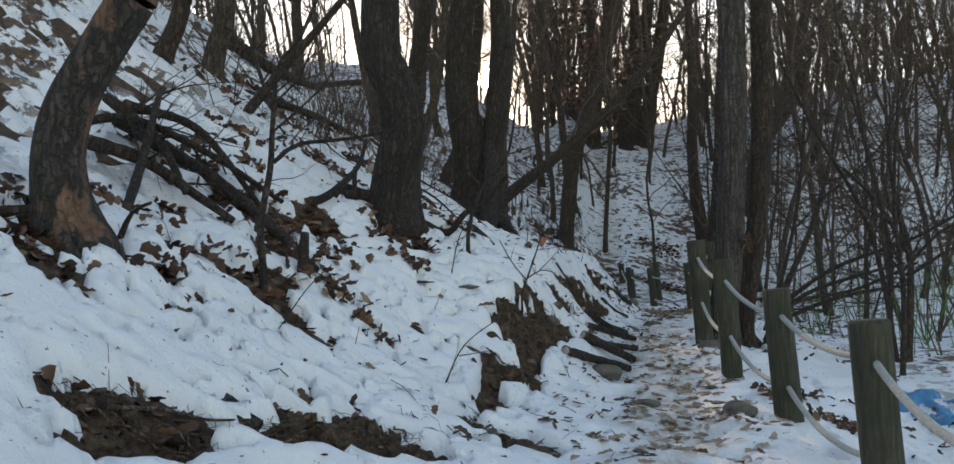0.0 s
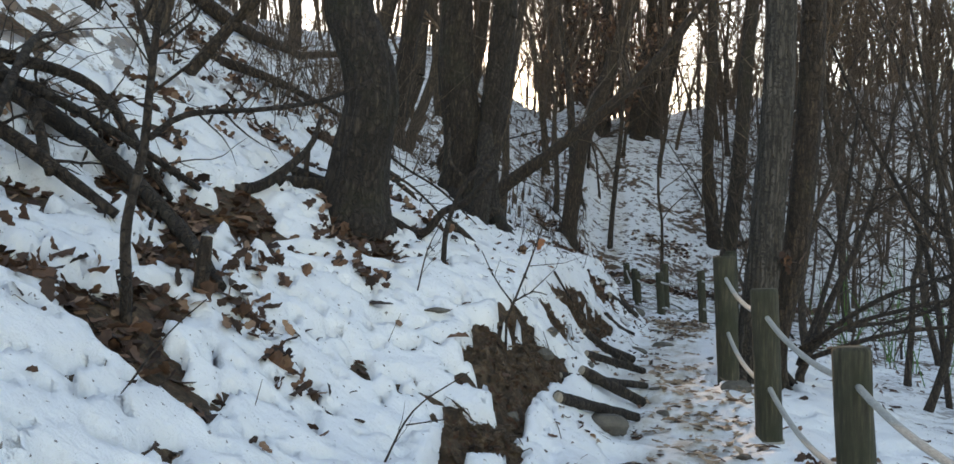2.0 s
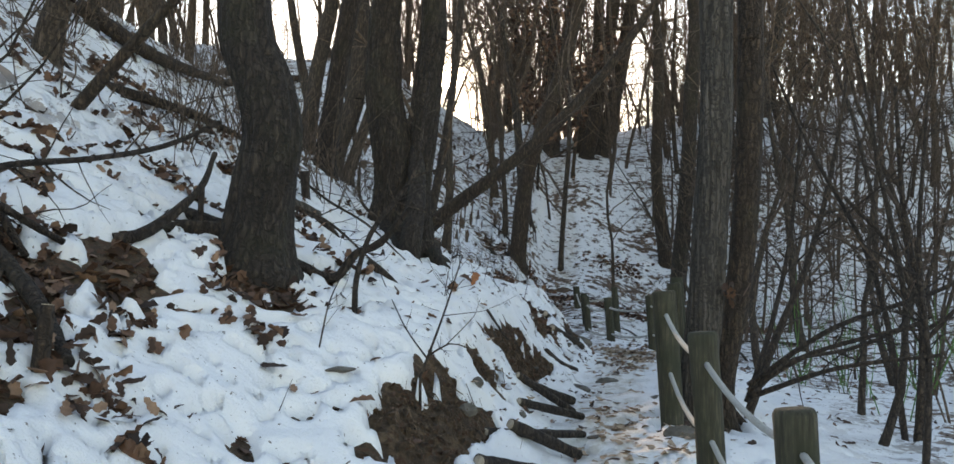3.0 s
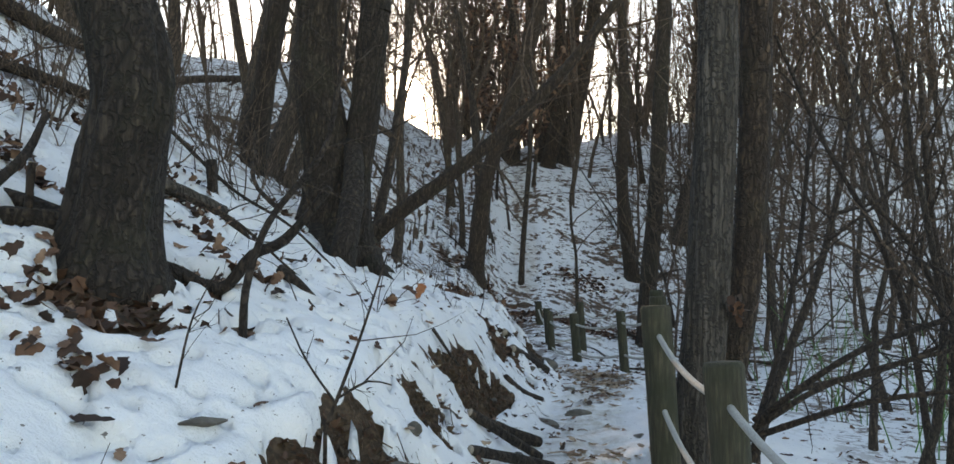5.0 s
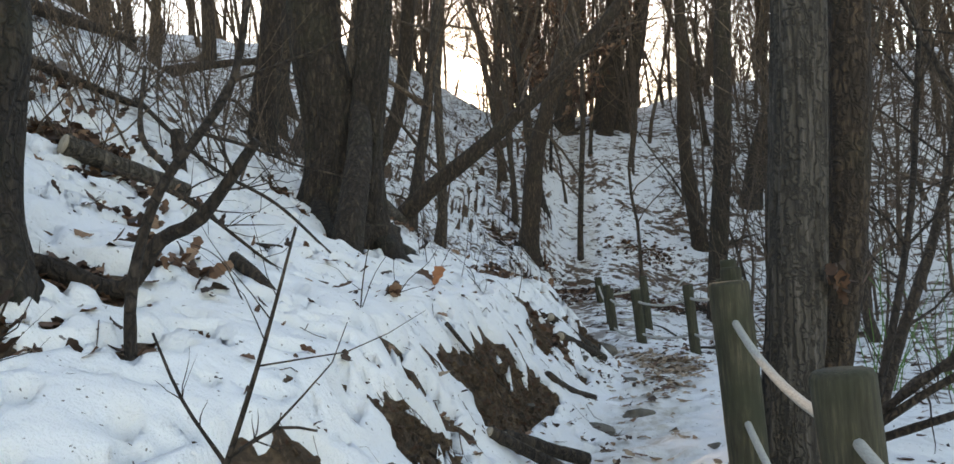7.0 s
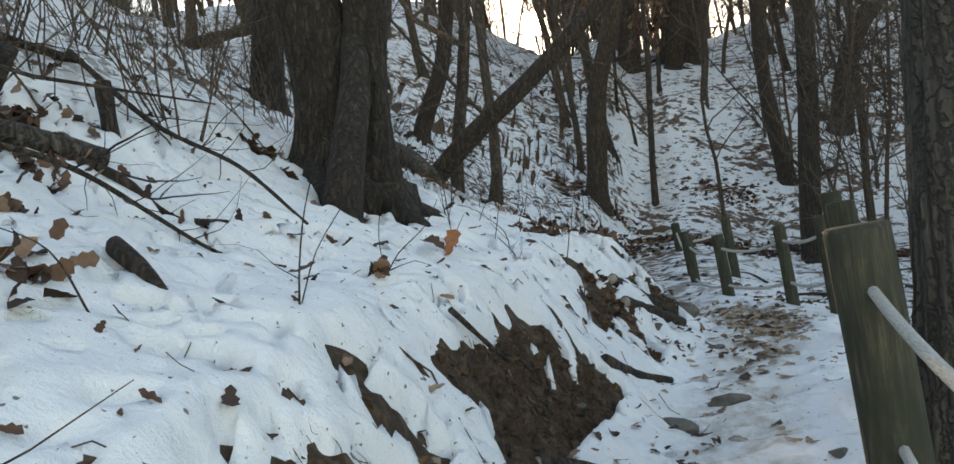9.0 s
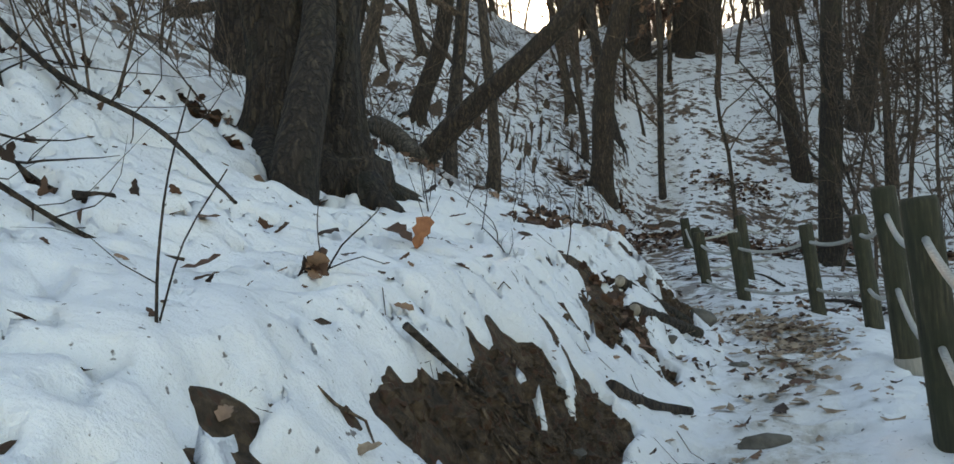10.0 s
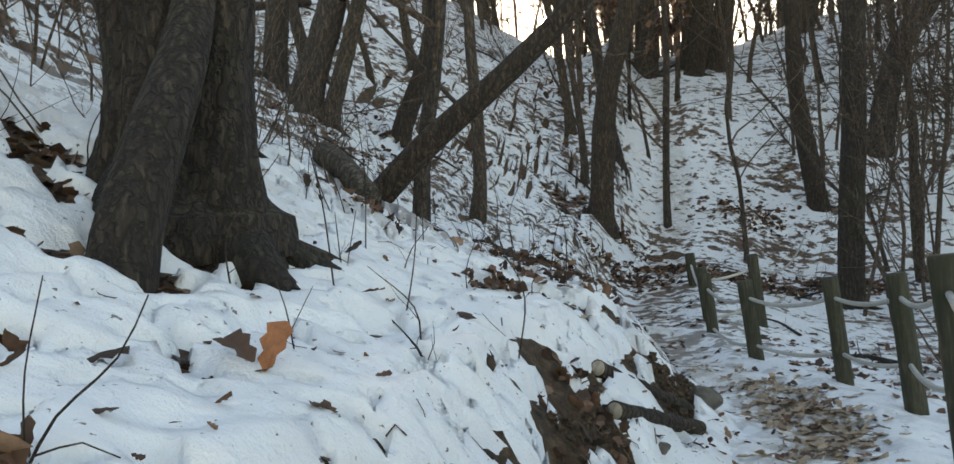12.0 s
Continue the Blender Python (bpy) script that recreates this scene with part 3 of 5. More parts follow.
# taller trees farther up the slopes
for k, (pts, r) in enumerate([
        ([(-2.63, 11.37, 2.65), (-2.46, 11.37, 3.99), (-2.24, 11.37, 5.26)], 0.16),
        ([(-3.81, 18.38, 3.6), (-3.5, 18.38, 4.49), (-3.32, 18.38, 5.0)], 0.25),
        ([(-3.44, 18.3, 3.33), (-3.07, 18.3, 4.43), (-2.9, 18.3, 4.93)], 0.13),
        ([(-2.87, 20.21, 3.24), (-2.37, 20.21, 4.33), (-2.14, 20.21, 5.29)], 0.17),
        ([(1.38, 31.15, 4.99), (1.66, 31.15, 7.44)], 0.27),
        ([(2.59, 31.28, 4.96), (2.95, 31.28, 7.31)], 0.27),
        ([(4.39, 24.62, 1.5), (4.16, 24.62, 3.77), (4.2, 24.62, 5.58)], 0.19),
        ([(6.03, 26.54, 2.34), (6.57, 26.54, 4.44), (7.4, 26.54, 5.65)], 0.27),
        ([(1.51, 30.94, 4.83), (1.79, 30.94, 7.65), (2.38, 30.94, 10.7)], 0.27),
        ([(2.66, 30.44, 4.55), (3.24, 30.44, 7.51), (3.73, 30.44, 10.52)], 0.24),
        ([(3.25, 31.21, 4.8), (3.91, 31.21, 7.84), (4.45, 31.21, 10.79)], 0.27),
        ([(-4.46, 18.92, 4.15), (-4.26, 18.92, 5.63), (-3.94, 18.92, 7.11)], 0.18),
        ([(-4.13, 5.07, 2.97), (-3.98, 5.07, 3.32), (-3.91, 5.07, 3.56)], 0.10),
        ([(-4.0, 6.09, 3.0), (-3.94, 6.09, 3.3), (-3.86, 6.09, 3.54)], 0.12)]):
    hero_tree("tree", "bare tree with furrowed brown bark on the slope", pts, r, r * 0.8, 12, (M_BARK_HAZED, M_BARK_RED)[k % 3 == 0], 500 + k, sides=16, flare=0.35, roots=2, density=1.2)
    HERO_SPOTS.append((pts[0][0], pts[0][1]))


def placed_trunk(name, label, pts, radii, mat, seed, sides=16, cut=False):
    """A lying or slanting trunk."""
    rng = np.random.default_rng(seed)
    base = np.array(pts[0])
    ob = empty(name, tuple(base))
    line = spline(pts, 0.12)
    rl = np.linspace(radii[0], radii[1], len(line))
    s = Soup()
    tube(s, line - base, rl, sides, bark_relief(seed, 0.1, 6))
    part("trunk", s, mat, ob)
    if cut:
        c = Soup()
        d = (line[0] - line[1]) / np.linalg.norm(line[0] - line[1])
        tube(c, [d * 0.001, d * 0.006], [rl[0] * 0.9, rl[0] * 0.88], sides)
        part("cut_end", c, M_CUT, ob, "pale sawn end")
    return tagged(ob, label, "log" if cut else "tree"), line, rl, rng


placed_trunk("leaning_tree", "dark stem leaning up into the massive tree", [(-1.15, 8.15, 1.2), (-1.13, 8.22, 1.5), (-1.1, 8.42, 1.85), (-1.1, 8.7, 2.2), (-1.14, 9.0, 2.6)], (0.13, 0.085), M_BARK, 13, sides=40)
root_end = [(-0.98, 8.85), (-0.85, 8.78), (-0.7, 8.78), (-0.55, 8.85)]
placed_trunk("tree_root", "thick dark root arching from the massive tree", [(x, y, float(soil(x, y)) + h) for (x, y), h in zip(root_end, (0.12, 0.03, -0.03, -0.09))], (0.12, 0.04), M_BARK, 14, sides=24)
# the slender tree that leans right across the view
ob, line, rl, rng = placed_trunk("leaning_tree", "slender dark tree leaning far over the valley",
                                 [(-1.5, 12.8, 1.75), (-1.0, 12.8, 2.2), (-0.2, 12.8, 2.78), (0.7, 12.8, 3.55), (1.45, 12.8, 4.35), (2.15, 12.8, 5.3), (3.0, 12.8, 6.4)],
                                 (0.112, 0.04), M_BARK_RED, 9)
s = Soup()
grow(s, rng, line - np.array(line[0]), rl * 0.5, 2, 2.5, 0.3, 0.9, 0.05)
part("crown", s, M_TWIG, ob, "bare branches")
placed_trunk("cut_log", "short weathered grey log with a snow-capped end", [(-1.72, 12.35, 2.16), (-1.5, 12.1, 2.02), (-1.22, 11.75, 1.75)], (0.1, 0.085), M_BARK_PALE, 12, cut=True)


# ---------------------------------------------------------------- rope fence
def post_lines(foot, height, lean):
    f = np.array(foot, float)
    return f, f + np.array((-lean, 0, height))


def fence(name, label, posts, lean=0.06):
    """Round wooden posts with two sagging ropes threaded through them."""
    ob = empty(name, (posts[0][0], posts[0][1], posts[0][2]))
    org = np.array(ob.location)
    rng = np.random.default_rng(77)
    for x, y, z, h, r, pale in posts:
        f, t = post_lines((x, y, z), h, lean)
        s = Soup()
        d = (t - f) / np.linalg.norm(t - f)
        pts = [f - d * 0.3] + [f + d * h * k for k in np.linspace(0, 0.985, 14)] + [t]
        rr = [r] * 15 + [r * 0.9]
        tube(s, np.array(pts) - org, rr, 20, bark_relief(int(y * 10) + 90, 0.03, 8))
        p = part("post", s, M_POST, ob)
        if pale:
            c = Soup()
            tube(c, np.array([f - d * 0.1, f + d * 0.1]) - org, r * 1.12, 20)
            part("foot_sleeve", c, M_SLEEVE, p, "pale bare wood at the post's foot")
    for drop in (0.16, 0.6):
        for a, b in zip(posts[:-1], posts[1:]):
            fa, ta = post_lines(a[:3], a[3], lean)
            fb, tb = post_lines(b[:3], b[3], lean)
            pa, pb = ta + (fa - ta) * drop / a[3], tb + (fb - tb) * drop / b[3]
            span = np.linalg.norm(pb - pa)
            t = np.linspace(0, 1, 15)[:, None]
            line = pa + (pb - pa) * t - np.array((0, 0, 1)) * (4 * t * (1 - t)) * span * rng.uniform(0.03, 0.06)
            s = Soup()
            tube(s, line - org, 0.017, 8)
            part("rope", s, M_ROPE, ob)
    return tagged(ob, label, "fence")


fence("rope_fence", "mossy round wooden posts joined by two pale ropes",
      [(0.55, -3.2, -0.75, 1.0, 0.085, 0), (0.78, -1.4, -0.62, 1.05, 0.085, 0), (1.0, 0.35, -0.5, 1.06, 0.088, 0), (1.08, 2.25, -0.4, 1.06, 0.085, 0), (1.06, 3.94, -0.19, 1.06, 0.085, 1),
       (1.13, 5.65, 0.1, 0.98, 0.088, 0), (1.62, 7.9, 0.02, 1.1, 0.075, 0), (1.99, 9.76, 0.05, 1.12, 0.07, 1),
       (2.33, 11.77, -0.06, 1.02, 0.07, 0), (2.16, 12.98, -0.04, 0.92, 0.068, 0), (1.66, 14.25, -0.02, 0.84, 0.066, 0),
       (1.44, 15.9, -0.04, 0.85, 0.068, 0), (1.49, 18.8, 0.1, 0.85, 0.066, 0)])
fence("rope_fence", "grey wooden posts with ropes at the bend beyond", [(1.46, 16.6, 0.0, 0.85, 0.06, 0), (2.05, 16.6, 0.1, 0.86, 0.062, 0), (4.2, 24.5, 0.45, 0.9, 0.075, 0)])

# ---------------------------------------------------------------- woods
def wild_tree(seed, height, r, bend, density=1.0):
    rng = np.random.default_rng(seed)
    ob = empty("tree")
    n = 12
    line = wander(rng, (0, 0, -0.3), (rng.normal(0, 0.12), rng.normal(0, 0.12), 1), height, n, bend, 0.05)
    line = spline(line, 0.45)
    u = np.linspace(0, 1, len(line))
    rl = r * (1 - u * 0.93) * (1 + 0.5 * np.exp(-u * height / 0.3))
    s = Soup()
    tube(s, line, rl, 10, bark_relief(seed, 0.1, 5))
    part("trunk", s, M_BARK_HAZED, ob)
    c = Soup()
    grow(c, rng, line, rl, 0, density * 1.1, 0.18, 0.75, 0.1)
    part("crown", c, M_TWIG, ob, "bare branches and twigs")
    return tagged(ob, "slim bare winter tree on the snowy slope", "tree", "winter woods")


def shrub(seed, stems, height, r, spread):
    rng = np.random.default_rng(seed)
    ob = empty("bare_shrub")
    for _ in range(stems):
        s = Soup()
        a = rng.uniform(0, 6.28)
        line = wander(rng, (math.cos(a) * 0.06, math.sin(a) * 0.06, -0.08), (math.cos(a) * spread, math.sin(a) * spread, 1), height * rng.uniform(0.5, 1), 9, 0.11, 0.03)
        rl = np.linspace(r * rng.uniform(0.6, 1.1), r * 0.25, len(line))
        tube(s, line, rl, 6)
        grow(s, rng, line, rl, 1, 1.1, 0.2, 0.8, 0.04, (5, 4, 3, 3))
        part("stem", s, M_TWIG, ob)
    return tagged(ob, "leafless thicket shrub with thin crossing stems", "shrub", "undergrowth")


protos = [wild_tree(100 + k, h, r, b) for k, (h, r, b) in enumerate(
    [(12, 0.15, 0.05), (10, 0.1, 0.07), (13, 0.13, 0.04), (9, 0.075, 0.09), (11, 0.085, 0.06), (8, 0.055, 0.1), (14, 0.19, 0.05), (7, 0.045, 0.12), (7, 0.035, 0.1), (6, 0.028, 0.14)])]
shrubs = [shrub(200 + k, st, h, r, sp) for k, (st, h, r, sp) in enumerate([(4, 2.6, 0.014, 0.35), (5, 3.4, 0.018, 0.3), (3, 1.6, 0.008, 0.5), (6, 2.2, 0.01, 0.6)])]
rng = np.random.default_rng(5)
PLACED_TREES = [(-1.5, 14.6, 4), (-4.6, 8.2, 3), (-8.5, 27.0, 6), (-5.4, 10.5, 0), (-1.4, 17.5, 1), (1.4, 23.5, 4), (2.6, 22.0, 7), (5.2, 21.0, 1), (4.4, 15.0, 3), (5.8, 17.0, 1)]
used = set()


def plant(proto, x, y, turn, size):
    m = pose(x, y, float(soil(x, y)) - 0.02, rng.normal(0, 3), rng.normal(0, 3), turn)
    if id(proto) not in used:
        used.add(id(proto))
        proto.matrix_basis = m @ Matrix.Diagonal((size, size, size, 1))
        return proto
    c = copy_thing(proto, m)
    c.matrix_basis = m @ Matrix.Diagonal((size, size, size, 1))
    return c


taken = [(-2.7, 0.4), (-1.8, 4.4), (-1.7, 9), (-1.1, 8.2), (0.2, 21.5), (1.4, 6), (1.7, 6.4), (3.6, 19)] + HERO_SPOTS
for x, y, k in PLACED_TREES:
    plant(protos[k], x, y, rng.uniform(0, 360), rng.uniform(0.9, 1.1))
    taken.append((x, y))
tries, made = 0, 0
while made < 118 and tries < 30000:
    tries += 1
    y = 7 + 38 * rng.random() ** 1.2
    x = rng.uniform(-0.62, 0.72) * (y + 6)
    if abs(x - float(path_x(y))) < 1.3 and y < 22:
        continue
    if -4.5 < x < 1.2 and y < 17:
        continue
    if abs(math.degrees(math.atan2(x, y)) + 3.1) < 1.7:
        continue
    if any((x - a) ** 2 + (y - b) ** 2 < (0.7 if x > 1 else 1.2) for a, b in taken):
        continue
    if x > float(path_x(y)) + 0.8 and y < 26 and rng.random() < 0.55:
        continue
    taken.append((x, y))
    slim = x > float(path_x(y)) + 0.8 and y < 26
    plant(protos[(3, 5, 7, 8, 9)[rng.integers(5)] if slim else (0, 1, 1, 2, 3, 4, 4, 5, 5, 7, 8, 9)[rng.integers(12)]], x, y, rng.uniform(0, 360), rng.uniform(0.8, 1.15))
    made += 1
for _ in range(8):
    y = rng.uniform(6.5, 17)
    plant(protos[(3, 5, 7, 8, 9)[rng.integers(5)]], float(path_x(y)) + rng.uniform(1.5, 6.5), y, rng.uniform(0, 360), rng.uniform(0.5, 0.85))


def far_branches(soup, rng, line, radii, level=0):
    """The coarse branching of a tree that is seen from afar."""
    total = float(np.linalg.norm(np.diff(line, axis=0), axis=1).sum())
    for _ in range((9, 5, 3)[level]):
        f = rng.uniform(0.12 if level == 0 else 0.2, 0.97)
        k = min(int(f * (len(line) - 1)), len(line) - 2)
        way = line[k + 1] - line[k]
        way = way / np.linalg.norm(way)
        side = rng.normal(0, 1, 3)
        side = side - way * (side @ way)
        side /= np.linalg.norm(side)
        b = wander(rng, line[k], way * rng.uniform(0.5, 1.1) + side * 0.75, total * rng.uniform(0.25, 0.45) * (1.2 - 0.6 * f), (4, 3, 2)[level], 0.16, 0.08)
        rb = np.linspace(max(radii[k] * rng.uniform(0.3, 0.55), 0.009), 0.0065, len(b))
        tube(soup, b, rb, 3, cap=False)
        if level < 2:
            far_branches(soup, rng, b, rb, level + 1)


far = Soup()
rng = np.random.default_rng(6)
for k in range(600):
    if k >= 520:
        y = rng.uniform(30, 60)
        x = y * math.tan(math.radians(-3.1 + rng.choice((-1, 1)) * rng.uniform(1.3, 6)))
        h, r = rng.uniform(9, 16), rng.uniform(0.03, 0.07)
    elif k < 230:
        y = rng.uniform(34, 80)
        x = (rng.uniform(-0.6, 0.7) if k < 130 else rng.uniform(0.02, 0.6)) * y
        h, r = rng.uniform(8, 16), rng.uniform(0.05, 0.15)
    elif k < 350:
        y = rng.uniform(27, 42)
        x = rng.uniform(-0.5, 0.6) * y
        h, r = rng.uniform(7, 15), rng.uniform(0.03, 0.09)
    elif k < 480:
        y = rng.uniform(17, 34)
        x = (rng.uniform(0.16, 0.66) if k % 2 else -rng.uniform(0.2, 0.6)) * y
        h, r = rng.uniform(4, 10), rng.uniform(0.02, 0.06)
    else:
        y, x = rng.uniform(-30, -9), rng.uniform(-18, 18)
        h, r = rng.uniform(8, 14), rng.uniform(0.06, 0.15)
    if y > 0 and abs(math.degrees(math.atan2(x, y)) + 3.1) < 0.9 or (x < -0.12 * y and k % 5 < 3 and k < 520 or 480 > k > 350 and k % 4 == 0):
        continue
    line = wander(rng, (x, y, float(land(x, y)) - 0.3), (rng.normal(0, 0.1), rng.normal(0, 0.1), 1), h, 9, 0.07, 0.05)
    rl = np.linspace(r, max(r * 0.12, 0.008), len(line))
    tube(far, line, rl, 5, cap=False)
    far_branches(far, rng, line, rl)
tagged(part("distant_woods", far, M_TWIG), "bare grey-brown winter woods covering the far slopes", "woods", kind="stuff")
for _ in range(9):
    plant(shrubs[rng.integers(2)], rng.uniform(2.8, 7), rng.uniform(6, 16), rng.uniform(0, 360), rng.uniform(0.7, 1.2))
for _ in range(34):
    y = rng.uniform(10, 30)
    x = rng.uniform(-0.5, 0.5) * y
    if abs(x - float(path_x(y))) > 1.0:
        plant(shrubs[rng.integers(4)], x, y, rng.uniform(0, 360), rng.uniform(0.5, 1.0))
for _ in range(60):
    y = rng.uniform(5, 14)
    plant(shrubs[2 + rng.integers(2)], float(path_x(y)) - rng.uniform(2.6, 7), y, rng.uniform(0, 360), rng.uniform(0.5, 1.0))
brush = Soup()
for k in range(420):
    y = rng.uniform(4.5, 17) if k < 220 else rng.uniform(14, 36)
    x = float(path_x(y)) - (rng.uniform(2.9, 8) if k < 220 else rng.uniform(3.2, 0.62 * y))
    h = rng.uniform(0.4, 1.7) * (1 if k < 220 else 1.5)
    line = wander(rng, (x, y, float(land(x, y)) - 0.03), (rng.normal(0, 0.45), rng.normal(0, 0.45), 1), h, 6, 0.16)
    rl = np.linspace(0.008, 0.002, len(line)) * rng.uniform(0.6, 1.4)
    tube(brush, line, rl, 4, cap=False)
    grow(brush, rng, line, rl, 2, 1.6, 0.15, 0.9, 0.03, (3, 3, 3, 3))
tagged(part("hillside_brush", brush, M_TWIG), "tangle of thin leafless brush on the upper slope", "brush", kind="stuff")

# ---------------------------------------------------------------- dead leaves
def leaf_soup(soup, rng, at, size, turn=None, tilt=0.35):
    """One curled, lobed oak leaf."""
    n = 7
    u = np.linspace(0, 1, n)
    half = np.array([0.02, 0.17, 0.13, 0.26, 0.2, 0.27, 0.03]) * rng.uniform(0.85, 1.2)
    curl, cup = rng.uniform(-0.5, 0.5), rng.uniform(-0.6, 0.6)
    z = curl * (u - 0.5) ** 2
    rows = []
    for k in range(n):
        for s in (-1, 0, 1):
            rows.append((u[k] - 0.5, s * half[k], z[k] + cup * abs(s) * half[k] + rng.normal(0, 0.012)))
    p = np.array(rows) * size
    e = Euler((rng.normal(0, tilt), rng.normal(0, tilt), rng.uniform(0, 6.28) if turn is None else turn)).to_matrix()
    p = p @ np.array(e).T + np.asarray(at)
    faces = []
    for k in range(n - 1):
        for s in (0, 1):
            a = k * 3 + s
            faces.append((a, a + 1, a + 4, a + 3))
    soup.add(p, faces)


def surface(x, y):
    return np.maximum(soil(x, y), snow_top(x, y))


def litter(name, label, xs, ys, rng, lo, hi, lift=0.006, tilt=0.35, mat=M_LEAF):
    s = Soup()
    hs = surface(np.asarray(xs), np.asarray(ys))
    for x, y, h in zip(xs, ys, hs):
        leaf_soup(s, rng, (x, y, h + lift + rng.uniform(0, 0.02)), rng.uniform(lo, hi), tilt=tilt)
    return tagged(part(name, s, mat), label, "leaf litter", kind="stuff")


rng = np.random.default_rng(31)
# on the trodden path, thickest at the bend
ys = np.r_[rng.normal(11.6, 1.0, 700), rng.uniform(0, 10.5, 200), rng.uniform(1, 6.5, 330)]
xs = path_x(ys) + np.r_[rng.normal(0.1, 0.15, 700), rng.normal(0, 0.36, 200), rng.normal(0.2, 0.22, 330)]
litter("path_leaves", "tan and brown dead leaves trodden into the path", xs[ys > 0][::1], ys[ys > 0], rng, 0.05, 0.12, tilt=0.2, mat=M_LEAF_PALE)
litter("path_leaves", "dark brown dead leaves trodden into the path", xs[1::5] + 0.07, ys[1::5], rng, 0.05, 0.1, tilt=0.2)
# heaps beside trunks, stumps and fallen boughs
HEAPS = [(-2.2, 2.7, 0.3), (-1.97, 2.1, 0.22), (-2.4, 1.3, 0.2), (-2.29, 0.61, 0.1), (-2.09, 1.2, 0.22), (-1.57, 2.0, 0.14), (-2.9, 1.3, 0.25), (-3.0, 0.6, 0.2),
         (-1.66, 3.7, 0.2), (-1.5, 3.4, 0.12), (-1.9, 2.7, 0.12), (-2.6, 3.2, 0.3), (-1.75, 4.0, 0.25), (-2.0, 6.6, 0.3), (-1.3, 5.2, 0.2), (-1.75, 5.8, 0.22),
         (-0.62, 6.82, 0.03), (-0.2, 10.4, 0.25), (0.05, 11.3, 0.35), (-0.1, 12.2, 0.4), (0.35, 9.4, 0.2), (1.35, 3.4, 0.2), (1.5, 2.6, 0.2), (-1.2, 11.2, 0.25), (-1.8, 2.2, 0.2), (-3.2, 3.0, 0.35), (-3.0, 4.2, 0.3), (-3.6, 5.5, 0.35), (-3.2, 6.2, 0.3), (-2.6, 5.0, 0.22), (-3.0, 7.5, 0.4), (-2.4, 7.0, 0.35), (-3.8, 7.2, 0.4), (-2.3, 4.9, 0.15), (-2.35, 6.75, 0.3), (-1.5, 4.75, 0.15)]
xs = np.concatenate([rng.normal(x, r * 0.6, int(170 * r + 6)) for x, y, r in HEAPS])
ys = np.concatenate([rng.normal(y, r * 0.6, int(170 * r + 6)) for x, y, r in HEAPS])
litter("leaf_heaps", "brown oak leaves heaped against trunks and fallen boughs", xs, ys, rng, 0.07, 0.12, 0.01, 0.7)
# leaves wherever the earth lies bare above the bank
xs, ys = rng.uniform(-3.4, -0.6, 16000), rng.uniform(-0.9, 9.5, 16000)
keep = (snow_depth(xs, ys) < 0.0) & ((left_of_path(xs, ys) > 1.0) | (rng.random(16000) < 0.12)) & (rng.random(16000) < 0.6)
litter("bare_ground_leaves", "brown oak leaves matted over bare patches of earth", xs[keep], ys[keep], rng, 0.05, 0.12, 0.004, 0.45)
# single leaves strewn over the bank, most of them half sunk in the snow
ys = rng.uniform(-1, 14, 14000)
xs = path_x(ys) - 0.1 - np.abs(rng.normal(0.4, 1.3, 14000))
sunk = (snow_pits(xs, ys) > 0.6) | (rng.random(14000) < 0.03)
xs, ys = xs[sunk], ys[sunk]
litter("strewn_leaves", "scattered dark dead leaves half sunk in snow", xs, ys, rng, 0.025, 0.08, 0.002, 0.4)
# the slope beyond the bend and the ground below the fence
ys = rng.uniform(13.5, 34, 6000)
xs = rng.uniform(-0.25, 0.4, 6000) * ys
keep = fbm(xs * 0.7, ys * 0.7, 91, 2) > 0.5
litter("slope_leaves", "brown leaf litter showing through thin snow", xs[keep], ys[keep], rng, 0.08, 0.17, -0.012, 0.3)
# dark bands of leaves and earth across the foot of the far slope
BANDS = [(0.6, 19.4, 0.9), (2.4, 19.8, 1.1), (3.9, 20.8, 0.9), (0.1, 16.6, 0.5), (-0.4, 15.4, 0.5), (0.3, 22.0, 0.8), (5.4, 19.5, 0.7), (2.9, 24.0, 1.0), (1.2, 20.6, 0.6)]
xs = np.concatenate([rng.normal(x, r * 0.5, int(330 * r)) for x, y, r in BANDS])
ys = np.concatenate([rng.normal(y, r * 0.3, int(330 * r)) for x, y, r in BANDS])
litter("slope_leaf_bands", "dark wet leaf litter in bands across the slope", xs, ys, rng, 0.09, 0.2, -0.005, 0.4)
ys = rng.uniform(2, 16, 700)
xs = path_x(ys) + rng.uniform(0.7, 5, 700)
litter("fence_leaves", "brown leaves on the snow below the fence", xs, ys, rng, 0.06, 0.12, -0.008, 0.35)


# broken twigs strewn on the snow
bits = Soup()
for _ in range(110):
    y = rng.uniform(-1, 15)
    x = float(path_x(y)) - 0.1 - abs(rng.normal(0.5, 1.2))
    a, l = rng.uniform(0, 3.14), rng.uniform(0.05, 0.2)
    ends = [(x + math.cos(a) * l * q, y + math.sin(a) * l * q) for q in (-0.5, 0, 0.5)]
    tube(bits, [(p, q, top(p, q) + 0.005 + rng.uniform(0, 0.02)) for p, q in ends], rng.uniform(0.001, 0.003), 4)
tagged(part("twig_bits", bits, M_TWIG), "small broken twigs strewn over the snow", "twigs", kind="stuff")


